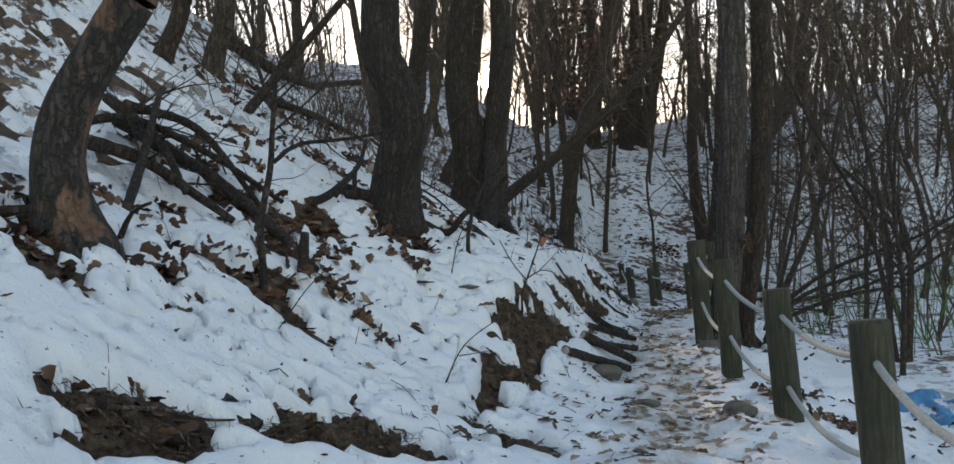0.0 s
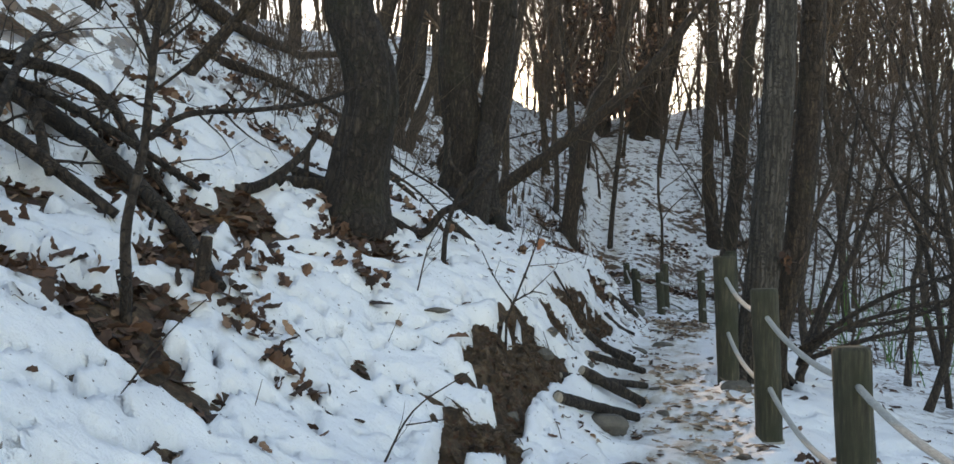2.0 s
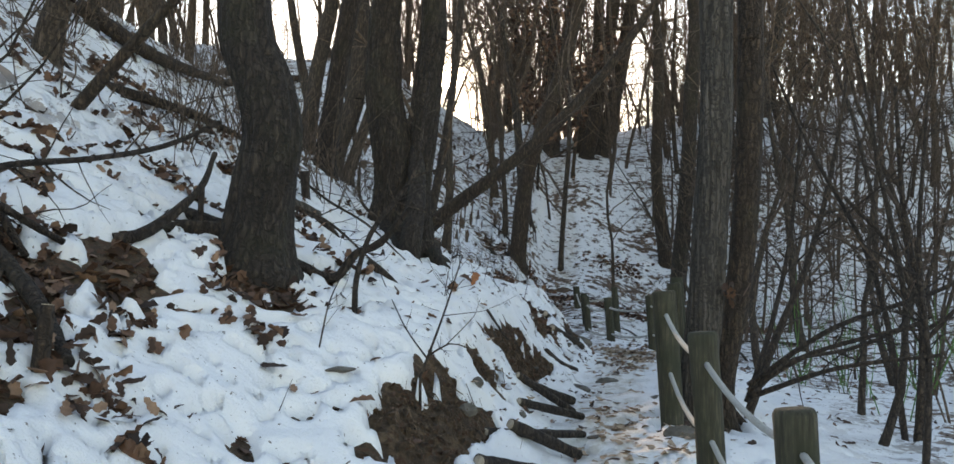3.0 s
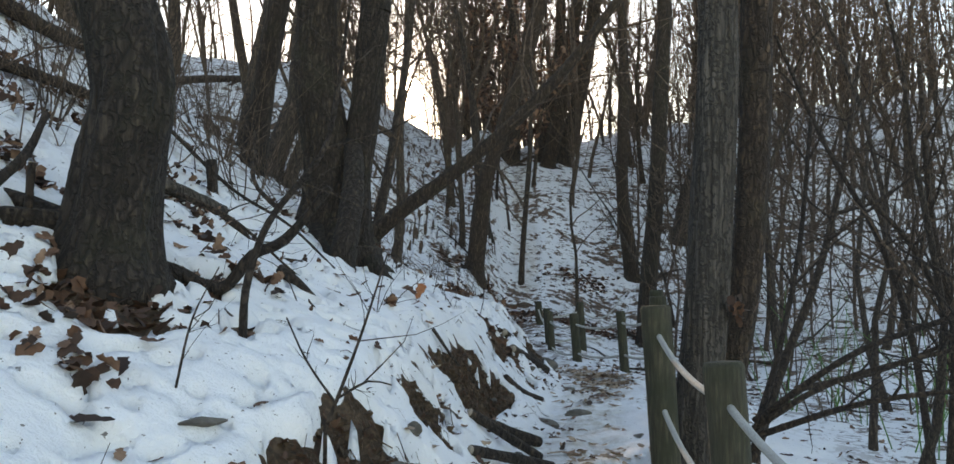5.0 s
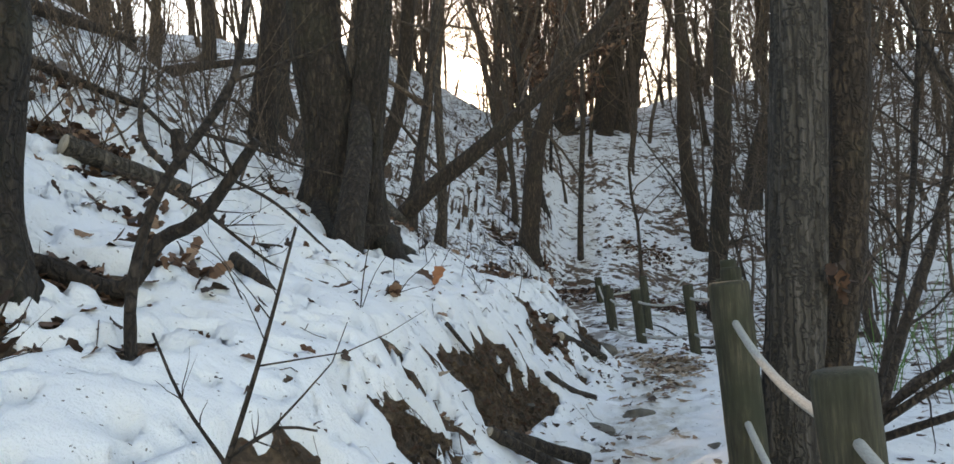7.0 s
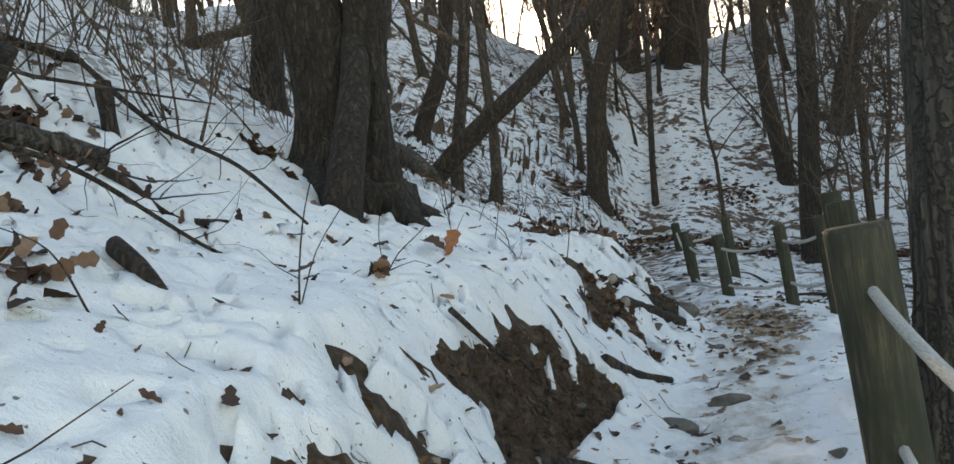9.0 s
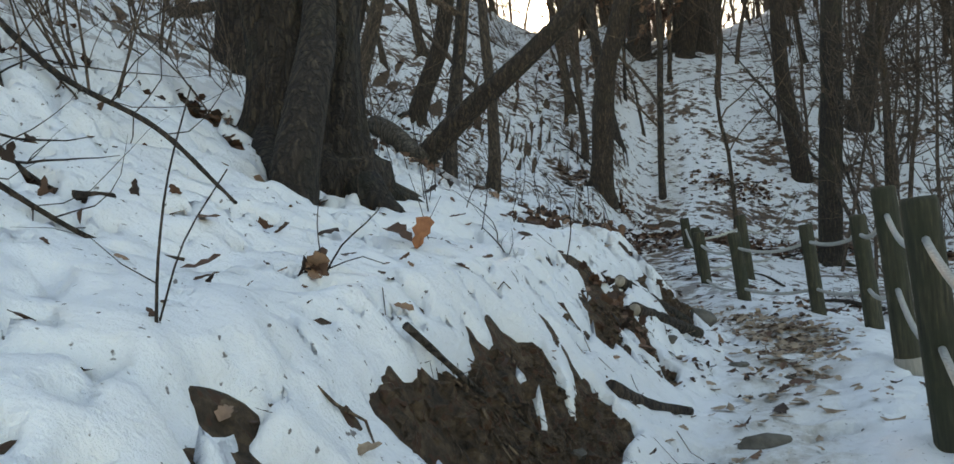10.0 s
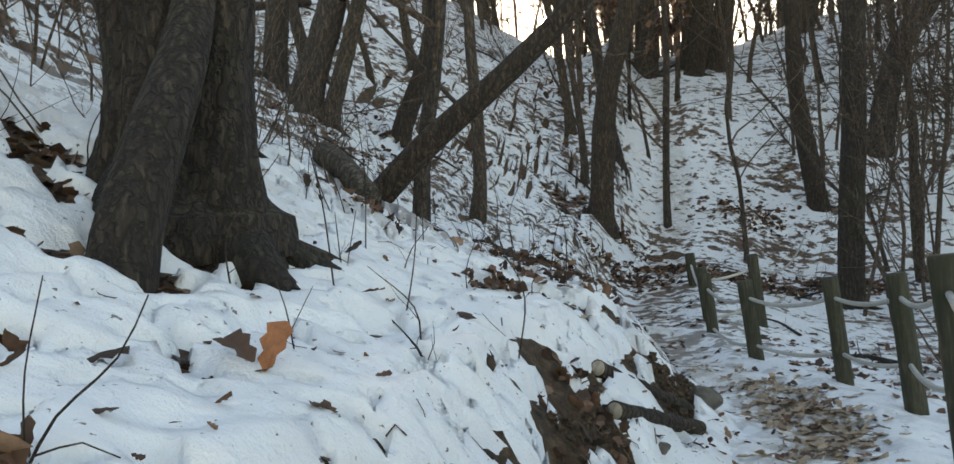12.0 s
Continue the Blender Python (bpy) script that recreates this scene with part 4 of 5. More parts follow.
def fallen_leaf(x, y, size, turn, label, stand=0.0, mat=M_LEAF):
    r = np.random.default_rng(int(abs(x * 100) + y * 10))
    s = Soup()
    leaf_soup(s, r, (0, 0, 0), size, turn, 0.15)
    ob = part("fallen_leaf", s, mat)
    ob.location = (x, y, top(x, y) + 0.012 + stand * size * 0.4)
    ob.rotation_euler = (stand, 0, 0)
    return tagged(ob, label, "leaf", "fallen leaves")


fallen_leaf(-0.44, 7.72, 0.15, 1.2, "large orange-brown oak leaf standing up from the snow", 1.1, M_LEAF_RUST)
fallen_leaf(-0.53, 7.68, 0.17, 2.4, "dark curled oak leaf beside an orange one", 0.5)
fallen_leaf(-0.36, 7.76, 0.15, 0.3, "dark curled oak leaf beside an orange one", 0.6)
for x, y, z in [(-0.89, 3.22, 0.13), (-1.33, 3.74, 0.1), (-1.34, 3.16, 0.16), (-1.44, 3.5, 0.15), (-1.03, 4.7, 0.08), (-0.49, 5.24, 0.08), (-2.29, 0.61, 0.16), (-2.22, 0.5, 0.14),
                (-1.89, -0.75, 0.12), (-1.57, 2.02, 0.14), (-1.66, 2.1, 0.13), (-0.85, 6.5, 0.12), (-1.0, 6.9, 0.12), (-0.75, 7.4, 0.13), (-0.3, 8.6, 0.11), (-0.15, 9.1, 0.12),
                (-0.9, 9.1, 0.14), (-0.75, 9.6, 0.13), (-0.5, 9.0, 0.12), (0.3, 8.9, 0.12), (0.45, 9.0, 0.12), (1.3, 9.4, 0.13), (1.05, 8.6, 0.12), (-1.15, 7.0, 0.1), (-0.62, 5.6, 0.09)]:
    fallen_leaf(x, y, z, x * 7, "dry brown oak leaf lying on the snow", 0.25)

# the withered spray caught on the trunk by the fence
spray = empty("leaf_spray", (1.66, 5.86, 1.08))
r = np.random.default_rng(3)
st = Soup()
tube(st, [(0.0, 0.12, 0.05), (-0.02, 0.05, 0.04), (-0.04, -0.02, 0.0), (-0.03, -0.05, -0.08)], [0.006, 0.005, 0.004, 0.002], 6)
part("twig", st, M_TWIG, spray)
for k in range(9):
    s = Soup()
    leaf_soup(s, r, (r.normal(-0.03, 0.05), r.normal(-0.03, 0.03), r.normal(-0.02, 0.06)), r.uniform(0.1, 0.15), tilt=1.0)
    part("leaf", s, M_LEAF, spray)
tagged(spray, "withered tan leaves on a twig against the trunk", "leaves")


# ---------------------------------------------------------------- saplings and twigs in the snow
def sapling(label, lines, r, seed, name="sapling", density=1.0):
    """The first line is the stem; the others are its branches."""
    base = np.array(lines[0][0], float)
    g = float(soil(base[0], base[1]))
    ob = empty(name, (base[0], base[1], g))
    org = np.array(ob.location)
    rg = np.random.default_rng(seed)
    for k, pts in enumerate(lines):
        line = spline(pts, 0.05)
        if k == 0:
            line = np.vstack([[base[0], base[1], g - 0.1], line])
        rl = np.linspace(r * (1 if k == 0 else 0.6), r * 0.35, len(line)) * (1 + 0.12 * rg.random(len(line)))
        s = Soup()
        tube(s, line - org, rl, 8)
        part("stem" if k == 0 else "branch", s, M_SAPLING, ob)
        if density:
            t = Soup()
            grow(t, rg, line - org, rl, 2, density * 1.4, 0.25, 0.8, 0.04, (5, 4, 4, 3))
            if t.n:
                tagged(part("twig_spray", t, M_SAPLING, ob), kind="stuff")
    return tagged(ob, label, "sapling")


sapling("crooked grey sapling rising through heaped leaves", [
    [(-2.05, 1.41, 0.86), (-2.06, 1.41, 1.12), (-2.0, 1.41, 1.43), (-1.98, 1.41, 1.7), (-1.94, 1.41, 2.02), (-1.81, 1.41, 2.19), (-1.62, 1.41, 2.6)],
    [(-1.98, 1.41, 1.47), (-1.84, 1.43, 1.57), (-1.53, 1.45, 1.6), (-1.29, 1.45, 1.64), (-1.1, 1.45, 1.72)], [(-1.97, 1.41, 1.75), (-2.1, 1.5, 2.1), (-2.15, 1.6, 2.5)]], 0.022, 1)
sapling("thin curved sapling on the snowy bank", [
    [(-1.1, 4.3, 1.0), (-1.09, 4.3, 1.18), (-1.03, 4.3, 1.4), (-0.95, 4.3, 1.55), (-0.78, 4.3, 1.76), (-0.7, 4.3, 1.95), (-0.62, 4.3, 2.5)],
    [(-0.95, 4.3, 1.56), (-1.08, 4.4, 1.7), (-1.1, 4.5, 1.95)]], 0.02, 2)
sapling("straight broken-off twig with side shoots in the snow", [
    [(-0.63, 3.66, 0.64), (-0.56, 3.66, 0.82), (-0.48, 3.66, 1.04), (-0.39, 3.66, 1.32)],
    [(-0.59, 3.66, 0.74), (-0.71, 3.7, 0.9), (-0.8, 3.75, 1.07)], [(-0.58, 3.66, 0.76), (-0.47, 3.7, 0.82), (-0.38, 3.75, 0.8)]], 0.009, 3, "bare_twig")
for k, (lines, r) in enumerate([
        ([[(-1.84, 0.9, 0.6), (-1.67, 0.9, 0.83), (-1.54, 0.9, 0.95)]], 0.005),
        ([[(-1.07, 1.73, 0.49), (-0.94, 1.73, 0.74), (-0.71, 1.73, 0.91)], [(-0.97, 1.73, 0.68), (-0.8, 1.8, 0.7)]], 0.006),
        ([[(-1.18, 3.55, 0.98), (-1.12, 3.55, 1.25), (-1.02, 3.55, 1.45)]], 0.006),
        ([[(-0.6, 6.85, 1.02), (-0.53, 6.85, 1.12), (-0.4, 6.85, 1.22), (-0.33, 6.85, 1.33)], [(-0.6, 6.85, 1.05), (-0.62, 6.9, 1.2), (-0.6, 6.95, 1.38)],
          [(-0.58, 6.85, 1.05), (-0.45, 6.8, 1.08), (-0.38, 6.8, 1.05)]], 0.0038),
        ([[(-0.62, 5.75, 0.98), (-0.6, 5.75, 1.13), (-0.56, 5.75, 1.3), (-0.49, 5.75, 1.48)], [(-0.61, 5.75, 1.0), (-0.54, 5.75, 1.16), (-0.43, 5.75, 1.3)]], 0.004),
        ([[(-0.45, 7.9, 1.05), (-0.47, 7.9, 1.2), (-0.5, 7.85, 1.36)], [(-0.46, 7.9, 1.12), (-0.38, 7.9, 1.25)]], 0.003),
        ([[(-0.15, 8.4, 0.9), (-0.2, 8.4, 1.02), (-0.28, 8.4, 1.12)]], 0.006),
        ([[(-0.75, 9.4, 1.25), (-0.76, 9.4, 1.5)], [(-0.72, 9.4, 1.26), (-0.66, 9.4, 1.5)]], 0.004),
        ([[(-1.25, 2.9, 0.75), (-1.18, 2.9, 0.92)]], 0.003), ([[(-1.55, 1.5, 0.6), (-1.52, 1.5, 0.72)]], 0.003),
        ([[(-2.3, 0.2, 0.85), (-2.34, 0.2, 1.05)]], 0.003), ([[(-1.0, 5.2, 1.0), (-1.1, 5.2, 1.2), (-1.3, 5.25, 1.3)]], 0.004)]):
    base = lines[0][0]
    dz = top(base[0], base[1]) - 0.02 - base[2]
    lines = [[(x, y, z + dz) for x, y, z in l] for l in lines]
    sapling("thin bare twig sticking out of the snow", lines, r, 20 + k, "bare_twig", 1.5)
for k in range(46):
    y = rng.uniform(8.5, 15)
    x = float(path_x(y)) - rng.uniform(1.0, 3.2)
    h = rng.uniform(0.2, 0.9)
    z = top(x, y) - 0.03
    sapling("thin bare twig sticking out of the snow", [[(x, y, z), (x + rng.normal(0, 0.05), y, z + h * 0.5), (x + rng.normal(0, 0.14), y, z + h)]], 0.004, 60 + k, "bare_twig", 0.7)


# ---------------------------------------------------------------- fallen wood
def lying(name, label, pts, r, seed, mat=M_BARK_RED, lift=0.3, cut=False, twigs=0.0, category="branch"):
    """A bough, pole or root that follows the ground."""
    rg = np.random.default_rng(seed)
    pts = [(p[0], p[1], top(p[0], p[1]) + r * lift + (p[2] if len(p) > 2 else 0)) for p in pts]
    if cut and len(pts) == 3:
        pts[1] = tuple((a + b) / 2 for a, b in zip(pts[0], pts[2]))
    base = np.array(pts[0])
    ob = empty(name, tuple(base))
    line = spline(pts, 0.06)
    rl = np.linspace(r, r * (0.85 if cut else 0.45), len(line)) * (0.9 + 0.2 * rg.random(len(line)))
    s = Soup()
    tube(s, line - base, rl, 12, bark_relief(seed, 0.14, 5))
    part("bough", s, mat, ob)
    if cut:
        for e, i in ((line[0] - line[1], 0), (line[-1] - line[-2], -1)):
            c = Soup()
            d = e / np.linalg.norm(e)
            tube(c, [line[i] - base, line[i] - base + d * 0.004], [rl[i] * 0.9, rl[i] * 0.88], 12)
            part("cut_end", c, M_CUT, ob, "paler broken end")
    if twigs:
        t = Soup()
        grow(t, rg, line - base, rl * 0.6, 1, twigs, 0.2, 0.9, 0.05, (5, 5, 4, 3))
        tagged(part("twig_spray", t, M_SAPLING, ob), kind="stuff")
    return tagged(ob, label, category)


lying("fallen_bough", "long dark fallen bough lying down the slope", [(-3.49, 2.67, 0.15), (-3.15, 2.85, 0.12), (-2.76, 2.8, 0.1), (-2.28, 2.55, 0.06), (-1.93, 2.16, 0)], 0.06, 1, twigs=0.8)
lying("fallen_bough", "dark bough in a brush pile beside the old tree", [(-3.31, 1.83, 0.2), (-3.05, 2.11, 0.16), (-2.68, 2.21, 0.1), (-2.5, 2.26, 0.02)], 0.05, 2, twigs=1.0)
lying("fallen_bough", "dark bough in a brush pile beside the old tree", [(-3.52, 2.6, 0.3), (-3.11, 2.5, 0.2), (-2.77, 2.12, 0.08)], 0.045, 3, twigs=1.0)
lying("fallen_bough", "dark bough in a brush pile beside the old tree", [(-3.37, 2.56, 0.35), (-3.04, 3.1, 0.22), (-2.48, 2.88, 0.05)], 0.04, 4, twigs=1.2)
lying("fallen_bough", "twisted bough resting on a brush pile", [(-3.6, 2.0, 0.1), (-3.2, 2.2, 0.4), (-2.8, 2.6, 0.35), (-2.4, 3.1, 0.1)], 0.035, 5, twigs=1.4)
lying("fallen_bough", "twisted bough resting on a brush pile", [(-2.9, 1.5, 0.0), (-3.0, 2.0, 0.3), (-3.1, 2.5, 0.5), (-3.3, 3.1, 0.5)], 0.035, 6, twigs=1.2)
lying("fallen_bough", "short broken bough leaning out of the snow", [(-2.6, 0.75, 0.0), (-2.5, 0.7, 0.12), (-2.38, 0.65, 0.24)], 0.018, 7)
lying("fallen_bough", "bent bough resting against the thick crooked tree", [(-1.72, 4.55, 0.06), (-1.54, 4.68, 0.05), (-1.32, 4.75, 0.05), (-1.15, 4.7, 0.25), (-0.98, 4.65, 0.45), (-0.75, 4.6, 0.75)], 0.042, 8, twigs=0.8)
lying("fallen_bough", "bent dead limb arching up from the slope", [(-2.35, 3.6, 0.0), (-2.2, 3.75, 0.08), (-2.0, 4.0, 0.35), (-1.95, 4.15, 0.55)], 0.035, 9)
lying("fallen_log", "split log with snow along its top", [(-2.3, 6.3), (-2.1, 6.6), (-1.85, 6.9)], 0.06, 10, M_BARK_PALE, 0.5, True, category="log")
lying("fallen_log", "rotten dark log half sunk in the snow", [(-1.21, 5.73), (-1.04, 5.62), (-0.87, 5.46)], 0.035, 11, M_BARK_RED, 0.3, False, category="log")
lying("fallen_bough", "long thin dark bough across the snow", [(-2.01, 6.75, 0.05), (-1.73, 6.77, 0.02), (-1.55, 6.84, 0), (-1.25, 6.76, -0.01)], 0.03, 12, twigs=1.0)
lying("fallen_bough", "long thin dark bough across the snow", [(-2.6, 8.0, 0.1), (-2.0, 7.7, 0.12), (-1.5, 7.6, 0.1), (-1.1, 7.4, 0.0)], 0.018, 13, twigs=1.6)
lying("fallen_bough", "forked dead branch lying over the snow", [(-1.9, 5.9, 0.25), (-1.6, 6.2, 0.2), (-1.2, 6.5, 0.05), (-0.95, 6.6, 0.0)], 0.014, 14, twigs=2.2)
lying("fallen_log", "short broken log lying on the snowy bank", [(0.27, 7.9), (0.44, 8.2), (0.62, 8.45)], 0.045, 15, M_BARK_RED, 0.2, False, category="log")
lying("pole", "weathered round pole laid on the bank", [(0.42, 9.6), (0.62, 10.0), (0.85, 10.5)], 0.045, 16, M_BARK, 0.5, True, category="log")
lying("pole", "weathered round pole laid on the bank", [(0.35, 9.9), (0.6, 10.4), (0.82, 10.9)], 0.04, 17, M_BARK, 0.5, True, category="log")
for k, (a, b) in enumerate([((-0.28, 4.3), (0.42, 5.3)), ((-0.3, 3.6), (0.25, 4.3)), ((-0.05, 5.3), (0.45, 5.75)), ((-0.12, 4.5), (0.35, 4.85)), ((-0.05, 5.9), (0.42, 6.3)), ((0.0, 6.4), (0.45, 6.7))]):
    mid = ((a[0] + b[0]) / 2, (a[1] + b[1]) / 2)
    lying("pole", "weathered pole laid across the bank", [a, mid, b], 0.032 + 0.008 * (k % 2), 30 + k, M_BARK, 0.7, True, category="log")
lying("fallen_stick", "grey-brown stick lying across bare earth", [(-0.3, 6.66, 0.05), (-0.14, 6.9, 0.06), (0.02, 7.1, 0.05)], 0.012, 40, M_BARK_HAZED)
lying("fallen_log", "thin fallen trunk along the crest of the slope", [(-9.4, 19.0, 0.1), (-8.3, 21.0, 0.15), (-7.2, 23.4, 0.18), (-6.1, 26.0, 0.08)], 0.17, 41, M_BARK_RED, 0.6, category="log")
for k in range(26):
    y = rng.uniform(10, 30)
    x = rng.uniform(-0.3, 0.35) * y
    if abs(x - float(path_x(y))) < 0.9:
        continue
    a, l = rng.uniform(0, 3.14), rng.uniform(0.5, 1.6)
    lying("fallen_bough", "dark dead branch on the snowy slope", [(x, y), (x + math.cos(a) * l / 2, y + math.sin(a) * l / 2, 0.06), (x + math.cos(a) * l, y + math.sin(a) * l)], rng.uniform(0.015, 0.04), 300 + k, twigs=1.2)
lying("stump", "short dead stump among the leaves", [(-1.99, 2.02, -0.05), (-1.98, 2.05, 0.1), (-1.97, 2.06, 0.24)], 0.035, 42, M_BARK_RED, cut=True, category="stump")
lying("stump", "short dead stump in the snow", [(-2.05, 7.35, -0.05), (-2.06, 7.35, 0.1), (-2.07, 7.36, 0.24)], 0.05, 43, M_BARK_RED, cut=True, category="stump")
lying("stump", "thin dead stub standing in the snow", [(-2.1, 4.3, -0.05), (-2.1, 4.3, 0.12), (-2.08, 4.3, 0.3)], 0.022, 44, M_BARK_RED, cut=True, category="stump")


lying("fallen_log", "long thin log lying down the snowy slope", [(-3.8, 6.6), (-3.38, 7.03, 0.03), (-3.1, 7.5, 0.03), (-2.7, 8.3)], 0.055, 45, M_BARK_RED, 0.5, category="log")
lying("fallen_log", "fallen trunk lying along the upper slope", [(-4.6, 8.0, 0.1), (-4.15, 8.7, 0.15), (-4.0, 9.75, 0.15), (-3.95, 11.2, 0.1)], 0.09, 46, M_BARK_RED, 0.5, category="log")
placed_trunk("leaning_tree", "thin dead tree leaning over the slope", [(-3.5, 5.29, 2.3), (-3.02, 5.29, 2.85), (-2.65, 5.29, 3.25), (-2.2, 5.4, 3.8)], (0.055, 0.03), M_BARK_RED, 47)
sapling("fan of bare stems spreading from the roots of the dark tree", [
    [(1.98, 6.7, 0.0), (2.3, 7.0, 0.6), (2.7, 7.3, 1.3), (3.05, 7.6, 2.2), (3.3, 7.8, 3.2)],
    [(1.95, 6.65, 0.1), (2.2, 6.8, 0.7), (2.45, 7.0, 1.5), (2.6, 7.1, 2.5)],
    [(1.95, 6.6, 0.2), (2.35, 6.4, 0.5), (2.75, 6.3, 0.65), (3.3, 6.2, 0.8)],
    [(1.95, 6.6, 0.25), (2.6, 6.35, 0.75), (3.49, 6.3, 1.08), (4.2, 6.2, 1.5)],
    [(1.97, 6.6, 0.15), (2.5, 6.0, 0.45), (3.1, 5.5, 0.6)],
    [(2.0, 6.7, 0.15), (2.5, 7.2, 0.4), (3.2, 7.5, 0.5), (3.9, 7.4, 0.8)]], 0.04, 70, "bare_shrub", 1.3)
sapling("slender dark sapling below the fence", [[(3.71, 7.33, -0.37), (3.77, 7.33, 0.4), (3.77, 7.33, 0.97), (3.63, 7.33, 1.71), (3.6, 7.4, 3.0)], [(3.77, 7.33, 0.9), (3.4, 7.2, 1.5), (3.0, 7.1, 1.9)]], 0.045, 71, density=1.6)
sapling("slender dark sapling below the fence", [[(3.59, 7.34, -0.33), (3.45, 7.34, 0.75), (3.21, 7.34, 1.55), (2.78, 7.34, 2.36), (2.4, 7.3, 3.2)]], 0.032, 72, density=1.6)
sapling("slender dark sapling below the fence", [[(3.0, 5.6, -0.4), (3.05, 5.6, 0.5), (3.0, 5.6, 1.4), (3.1, 5.6, 2.6)], [(3.03, 5.6, 0.7), (3.4, 5.5, 1.1), (3.7, 5.4, 1.2)]], 0.03, 73, density=1.8)

# ---------------------------------------------------------------- stones
def rock(label, x, y, size, seed, flat=0.6, turn=0.0, mat=M_STONE, name="rock"):
    bm = bmesh.new()
    bmesh.ops.create_icosphere(bm, subdivisions=3, radius=1)
    rk = np.random.default_rng(seed)
    cuts = rk.normal(0, 1, (13, 3))
    cuts /= np.linalg.norm(cuts, axis=1, keepdims=True)
    off = rk.uniform(0.55, 0.95, 13)
    for v in bm.verts:
        u = np.array(v.co)
        reach = min(1.0, float(np.min(np.where(cuts @ u > 0.05, off / np.maximum(cuts @ u, 0.05), 9))))
        n = noise.noise(v.co * 4 + Vector((seed, 5, 0))) * 0.05
        v.co = v.co * (reach + n)
        v.co.x, v.co.y, v.co.z = v.co.x * size, v.co.y * size * 0.7, v.co.z * size * flat
    me = bpy.data.meshes.new(name)
    bm.to_mesh(me)
    bm.free()
    me.materials.append(mat)
    ob = new(name, me)
    ob.location, ob.rotation_euler = (x, y, top(x, y) + size * flat * 0.05), (0, 0, turn)
    return tagged(ob, label, "rock")


bm = bmesh.new()
bmesh.ops.create_cube(bm, size=1)
bmesh.ops.subdivide_edges(bm, edges=bm.edges[:], cuts=5, use_grid_fill=True)
for v in bm.verts:
    v.co += Vector((0.05, 0.1, 0.12)) * noise.noise(Vector((v.co.x * 3, v.co.y * 7, v.co.z * 5)))
    v.co = Vector((v.co.x * 0.25, v.co.y * (0.12 - 0.05 * v.co.x), v.co.z * 0.07))
slab = bpy.data.meshes.new("wood_slab")
bm.to_mesh(slab)
bm.free()
slab.materials.append(M_STRIPPED)
slab_ob = new("wood_slab", slab)
slab_ob.location, slab_ob.rotation_euler = (-1.7, -0.25, top(-1.7, -0.25) + 0.035), (0.35, 0.55, -0.1)
tagged(slab_ob, "angular brown slab of rotten wood jutting from the snow", "wood")
lying("fallen_stick", "long thin root lying across broken earth", [(-1.9, -0.85, 0.05), (-1.8, -0.6, 0.07), (-1.72, -0.45, 0.05), (-1.6, -0.25, 0.02)], 0.009, 48, M_TWIG)
rock("flat grey stone lying in the snow", -1.04, 3.42, 0.1, 2, 0.25, 0.9)
rock("dark mossy stone at the edge of the path", 0.78, 2.3, 0.13, 3)
rock("large mossy stone in the bank", 0.0, 3.95, 0.18, 4, 0.6, -0.6)
rock("brown stone beside the path", 0.24, 2.98, 0.12, 5, 0.4)
rock("dark stone in the trodden snow", 0.9, 8.14, 0.13, 6, 0.35, 0.3)
rock("dark stone in the trodden snow", 0.55, 7.8, 0.16, 7, 0.4, -0.3)
rock("pointed grey stone beside the path", 0.95, 11.4, 0.12, 8, 0.9)
rock("dark stone under the old tree roots", 1.1, 5.2, 0.12, 9)
r = np.random.default_rng(8)
for k in range(16):
    y = r.uniform(1.0, 10.5)
    x = float(path_x(y)) + r.normal(-0.05, 0.3)
    rock("small flat stone trodden into the path", x, y, r.uniform(0.03, 0.09), 40 + k, 0.3, r.uniform(0, 6))
for k in range(9):
    y = r.uniform(-0.5, 10)
    d = float(knots(y, [-1, 0, 1.2, 3, 5, 10], [1.25, 0.95, 0.45, 0.6, 0.4, 0.3]))
    rock("dark earthy stone in the worn bank", float(path_x(y)) - 0.4 - d + r.normal(0, 0.1), y, r.uniform(0.04, 0.08), 100 + k, 0.7, r.uniform(0, 6))

# ---------------------------------------------------------------- roots and dry grass hanging from the worn bank
hang = Soup()
r = np.random.default_rng(12)
for yc, w, k in WORN:
    for _ in range(int(110 * w)):
        y = r.normal(yc, w * 0.6)
        d = float(knots(y, [-2, -0.7, 0, 0.4, 1.2, 2, 3.4, 4, 5, 9, 12, 15], [1.6, 1.45, 1.15, 1.0, 0.65, 0.7, 0.8, 0.68, 0.58, 0.5, 0.5, 0.5])) + r.uniform(-0.2, 0.08)
        pts = []
        for j in range(6):
            x = float(path_x(y)) - 0.4 - d
            pts.append((x, y, float(soil(x, y)) + 0.01 + 0.045 * r.random()))
            d, y = d - r.uniform(0.0, 0.06), y + r.normal(0, 0.04)
        tube(hang, pts, np.linspace(0.0028, 0.0008, 6) * r.choice((0.5, 0.7, 1.0, 2.2), p=(0.4, 0.3, 0.2, 0.1)), 4, cap=False)
tagged(part("hanging_roots", hang, M_TWIG), "thin roots and dry grass hanging from the worn bank", "roots", kind="stuff")

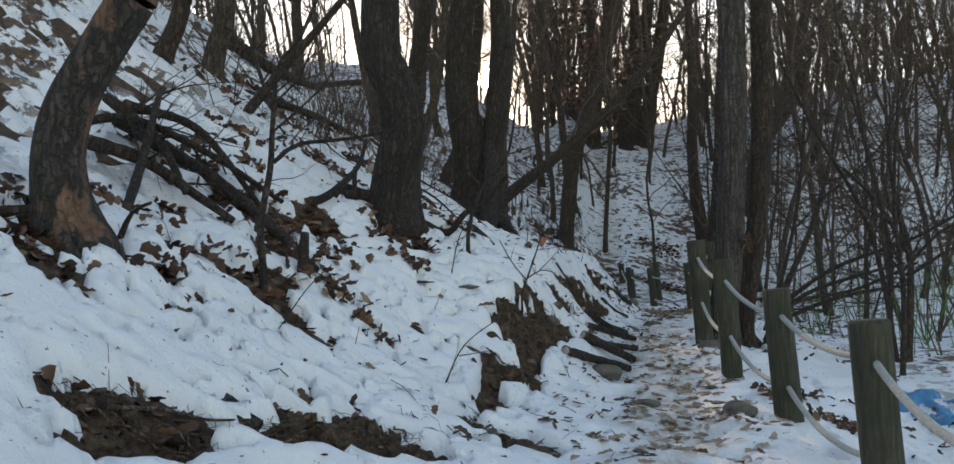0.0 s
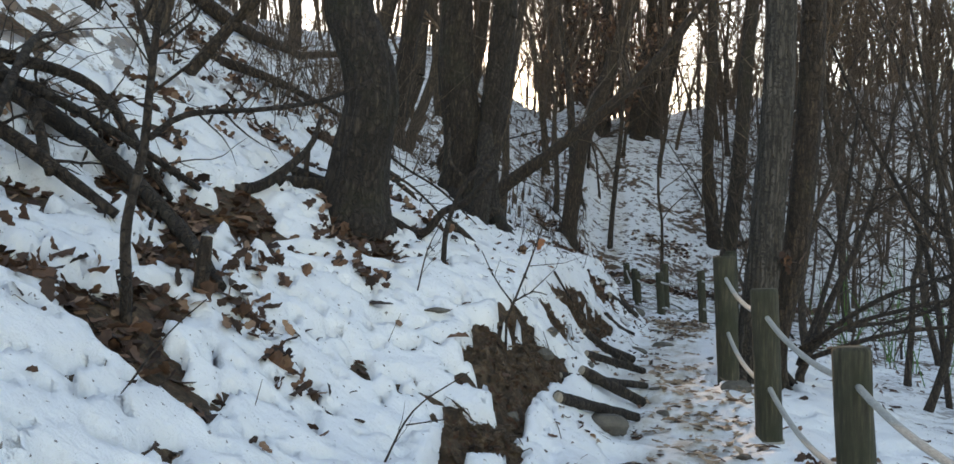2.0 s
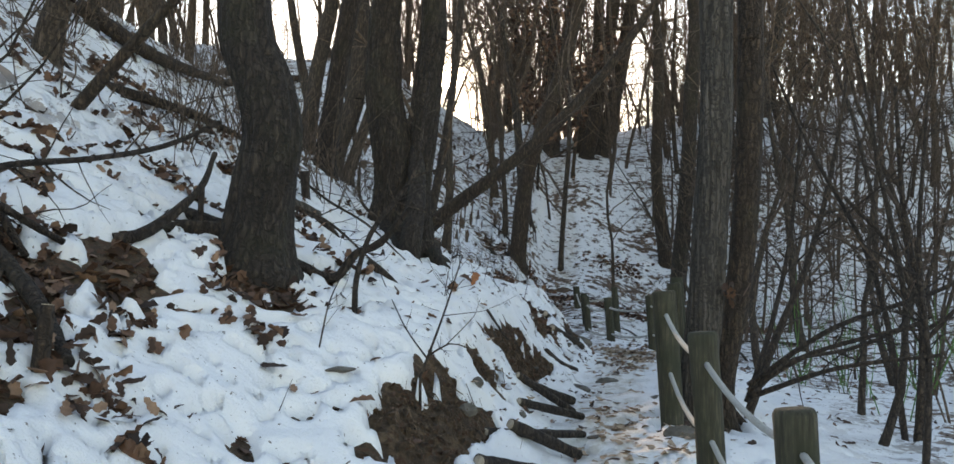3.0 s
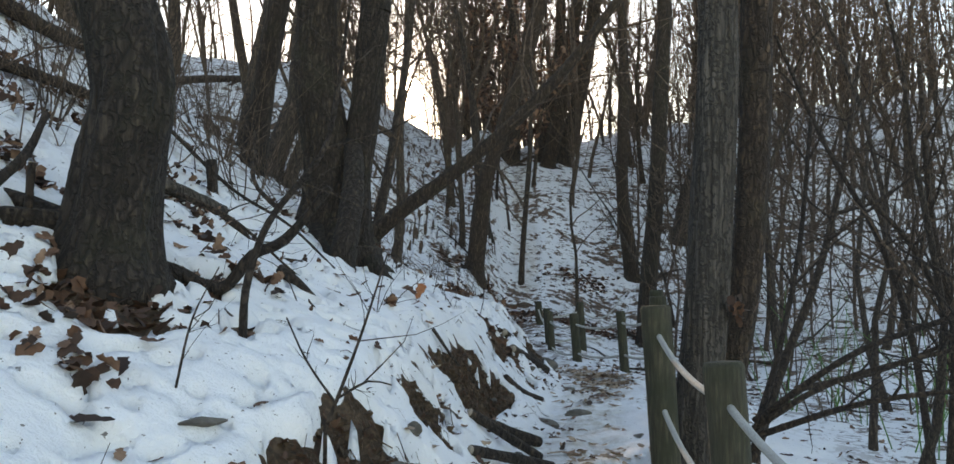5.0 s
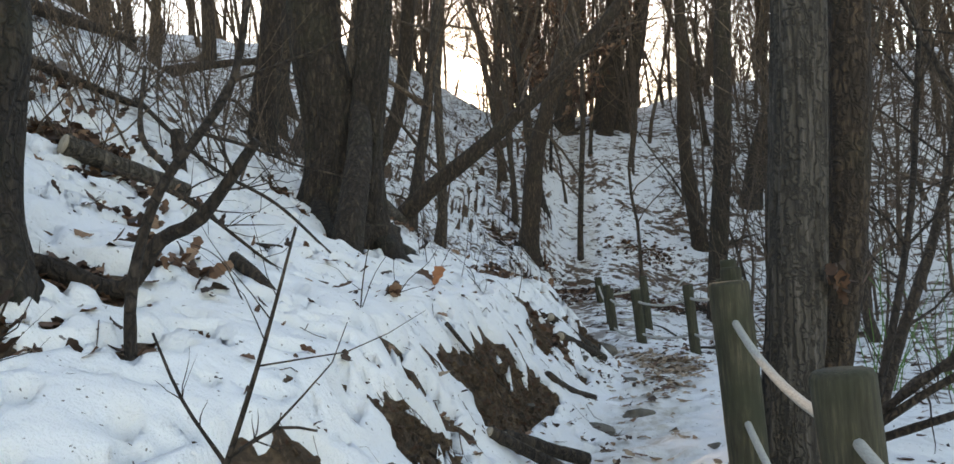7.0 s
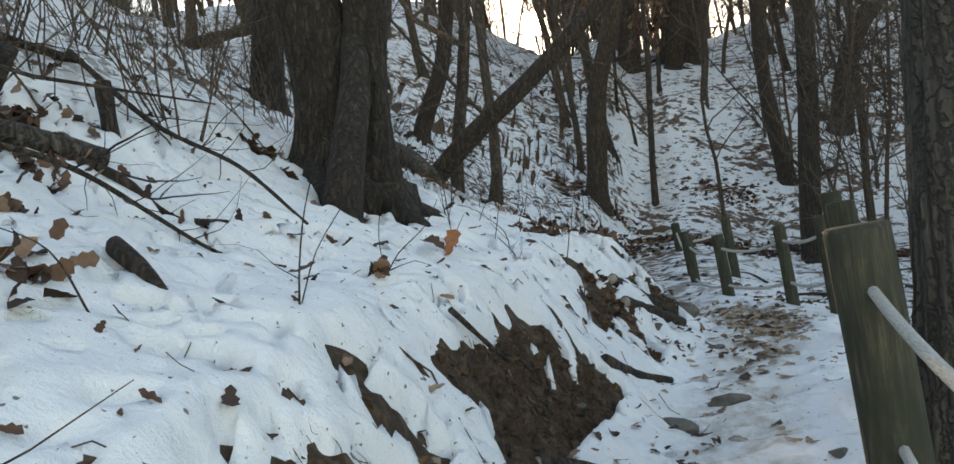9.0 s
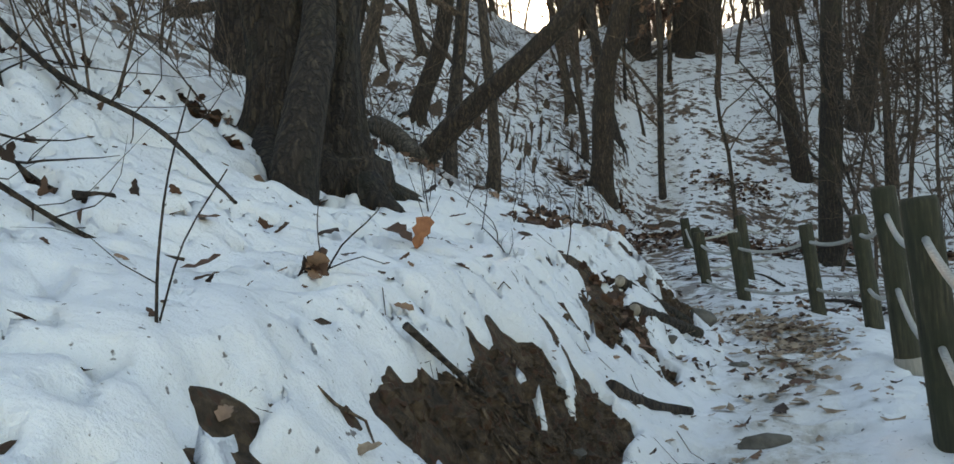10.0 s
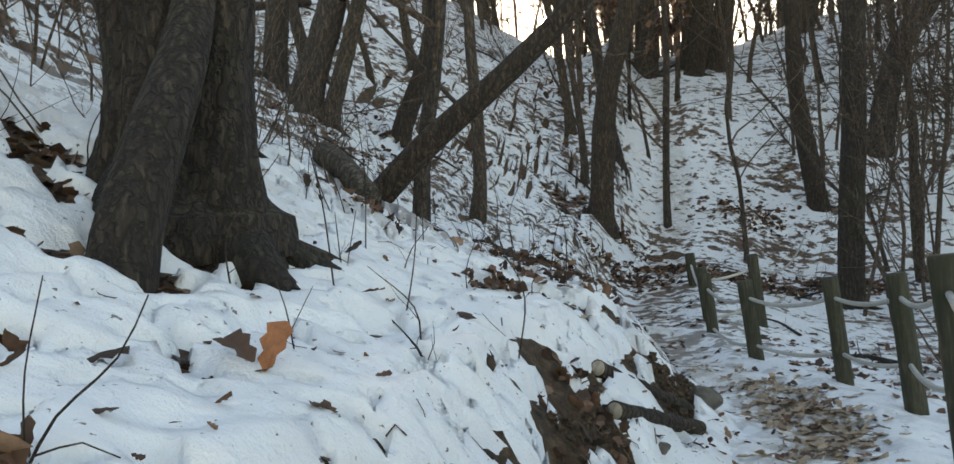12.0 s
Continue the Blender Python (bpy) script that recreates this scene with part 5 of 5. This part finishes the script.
# crumbled earth on the worn stretches
clods = Soup()
for yc, w, k in WORN:
    for _ in range(int(700 * w)):
        y = r.normal(yc, w * 0.7)
        d = float(knots(y, [-2, -0.7, 0, 0.4, 1.2, 2, 3.4, 4, 5, 9, 12, 15], [1.6, 1.45, 1.15, 1.0, 0.65, 0.7, 0.8, 0.68, 0.58, 0.5, 0.5, 0.5])) - r.uniform(-0.05, 0.4)
        x = float(path_x(y)) - 0.4 - d
        if float(snow_depth(x, y)) > 0.01 and r.random() < 0.85:
            continue
        q = r.normal(0, 1, (8, 3))
        q = q / np.linalg.norm(q, axis=1, keepdims=True)
        cube = np.array([(i, j, k2) for i in (-1, 1) for j in (-1, 1) for k2 in (-1, 1)], float) * 0.7 + q * 0.4
        e = np.array(Euler(r.uniform(0, 6, 3)).to_matrix())
        clods.add(cube @ e.T * r.uniform(0.008, 0.032) + (x, y, float(soil(x, y))),
                  [(0, 1, 3, 2), (4, 6, 7, 5), (0, 4, 5, 1), (2, 3, 7, 6), (0, 2, 6, 4), (1, 5, 7, 3)])
tagged(part("earth_crumbs", clods, M_SOIL, shade=False), "crumbled dark earth on the broken bank", "earth", kind="stuff")

# ---------------------------------------------------------------- below the fence
bm = bmesh.new()
bmesh.ops.create_grid(bm, x_segments=26, y_segments=18, size=0.5)
for v in bm.verts:
    x, y = 2.72 + v.co.x * 0.55, 4.2 + v.co.y * 1.1
    v.co = Vector((v.co.x * 0.55, v.co.y * 1.1, float(land(x, y)) + 0.1 + 0.1 * noise.noise(v.co * 5) + 0.05 * noise.noise(v.co * 13) - float(land(2.72, 4.2))))
me = bpy.data.meshes.new("tarpaulin")
bm.to_mesh(me)
bm.free()
me.materials.append(M_TARP)
me.polygons.foreach_set("use_smooth", [True] * len(me.polygons))
ob = new("tarpaulin", me)
ob.location = (2.72, 4.2, float(land(2.72, 4.2)))
thick = ob.modifiers.new("thickness", "SOLIDIFY")
thick.thickness = 0.006
tagged(ob, "crumpled bright blue tarpaulin on the ground", "tarpaulin")

for k in range(9):
    x, y = 4.2 + rng.normal(0, 0.5), 9.5 + rng.normal(0, 1.6)
    ob = empty("green_cane", (x, y, top(x, y)))
    for j in range(5):
        s = Soup()
        line = wander(rng, (rng.normal(0, 0.08), rng.normal(0, 0.08), -0.05), (rng.normal(0, 0.35), rng.normal(0, 0.2), 1), rng.uniform(0.8, 1.7), 6, 0.08)
        tube(s, line, np.linspace(0.008, 0.003, len(line)), 5)
        part("cane", s, M_GREEN, ob)
    tagged(ob, "fresh green canes growing below the fence", "shrub", "green canes")


def leafy_tree(x, y, h, n, seed):
    """A young oak that keeps its withered leaves."""
    rg = np.random.default_rng(seed)
    g = float(soil(x, y))
    ob = empty("young_oak", (x, y, g))
    line = wander(rg, (0, 0, -0.2), (rg.normal(0, 0.1), rg.normal(0, 0.1), 1), h, 8, 0.07, 0.05)
    s = Soup()
    tube(s, line, np.linspace(0.05, 0.01, len(line)), 8)
    part("trunk", s, M_BARK_RED, ob)
    c, lv = Soup(), Soup()
    grow(c, rg, line, np.linspace(0.05, 0.012, len(line)), 1, 2.4, 0.15, 0.9, 0.03, (5, 4, 3, 3))
    part("crown", c, M_TWIG, ob, "bare branches and twigs")
    tips = np.concatenate(c.v)
    for i in rg.integers(0, len(tips), n):
        leaf_soup(lv, rg, tips[i] + rg.normal(0, 0.05, 3), rg.uniform(0.12, 0.22), tilt=1.2)
    part("withered_leaves", lv, M_LEAF, ob, "rust-brown withered leaves")
    return tagged(ob, "young oak still holding rust-brown withered leaves", "tree")


leafy_tree(0.9, 27, 6.5, 700, 1)
leafy_tree(2.3, 30, 7.5, 800, 2)
leafy_tree(-0.2, 33, 7.0, 600, 3)
leafy_tree(3.8, 33, 7.0, 600, 4)
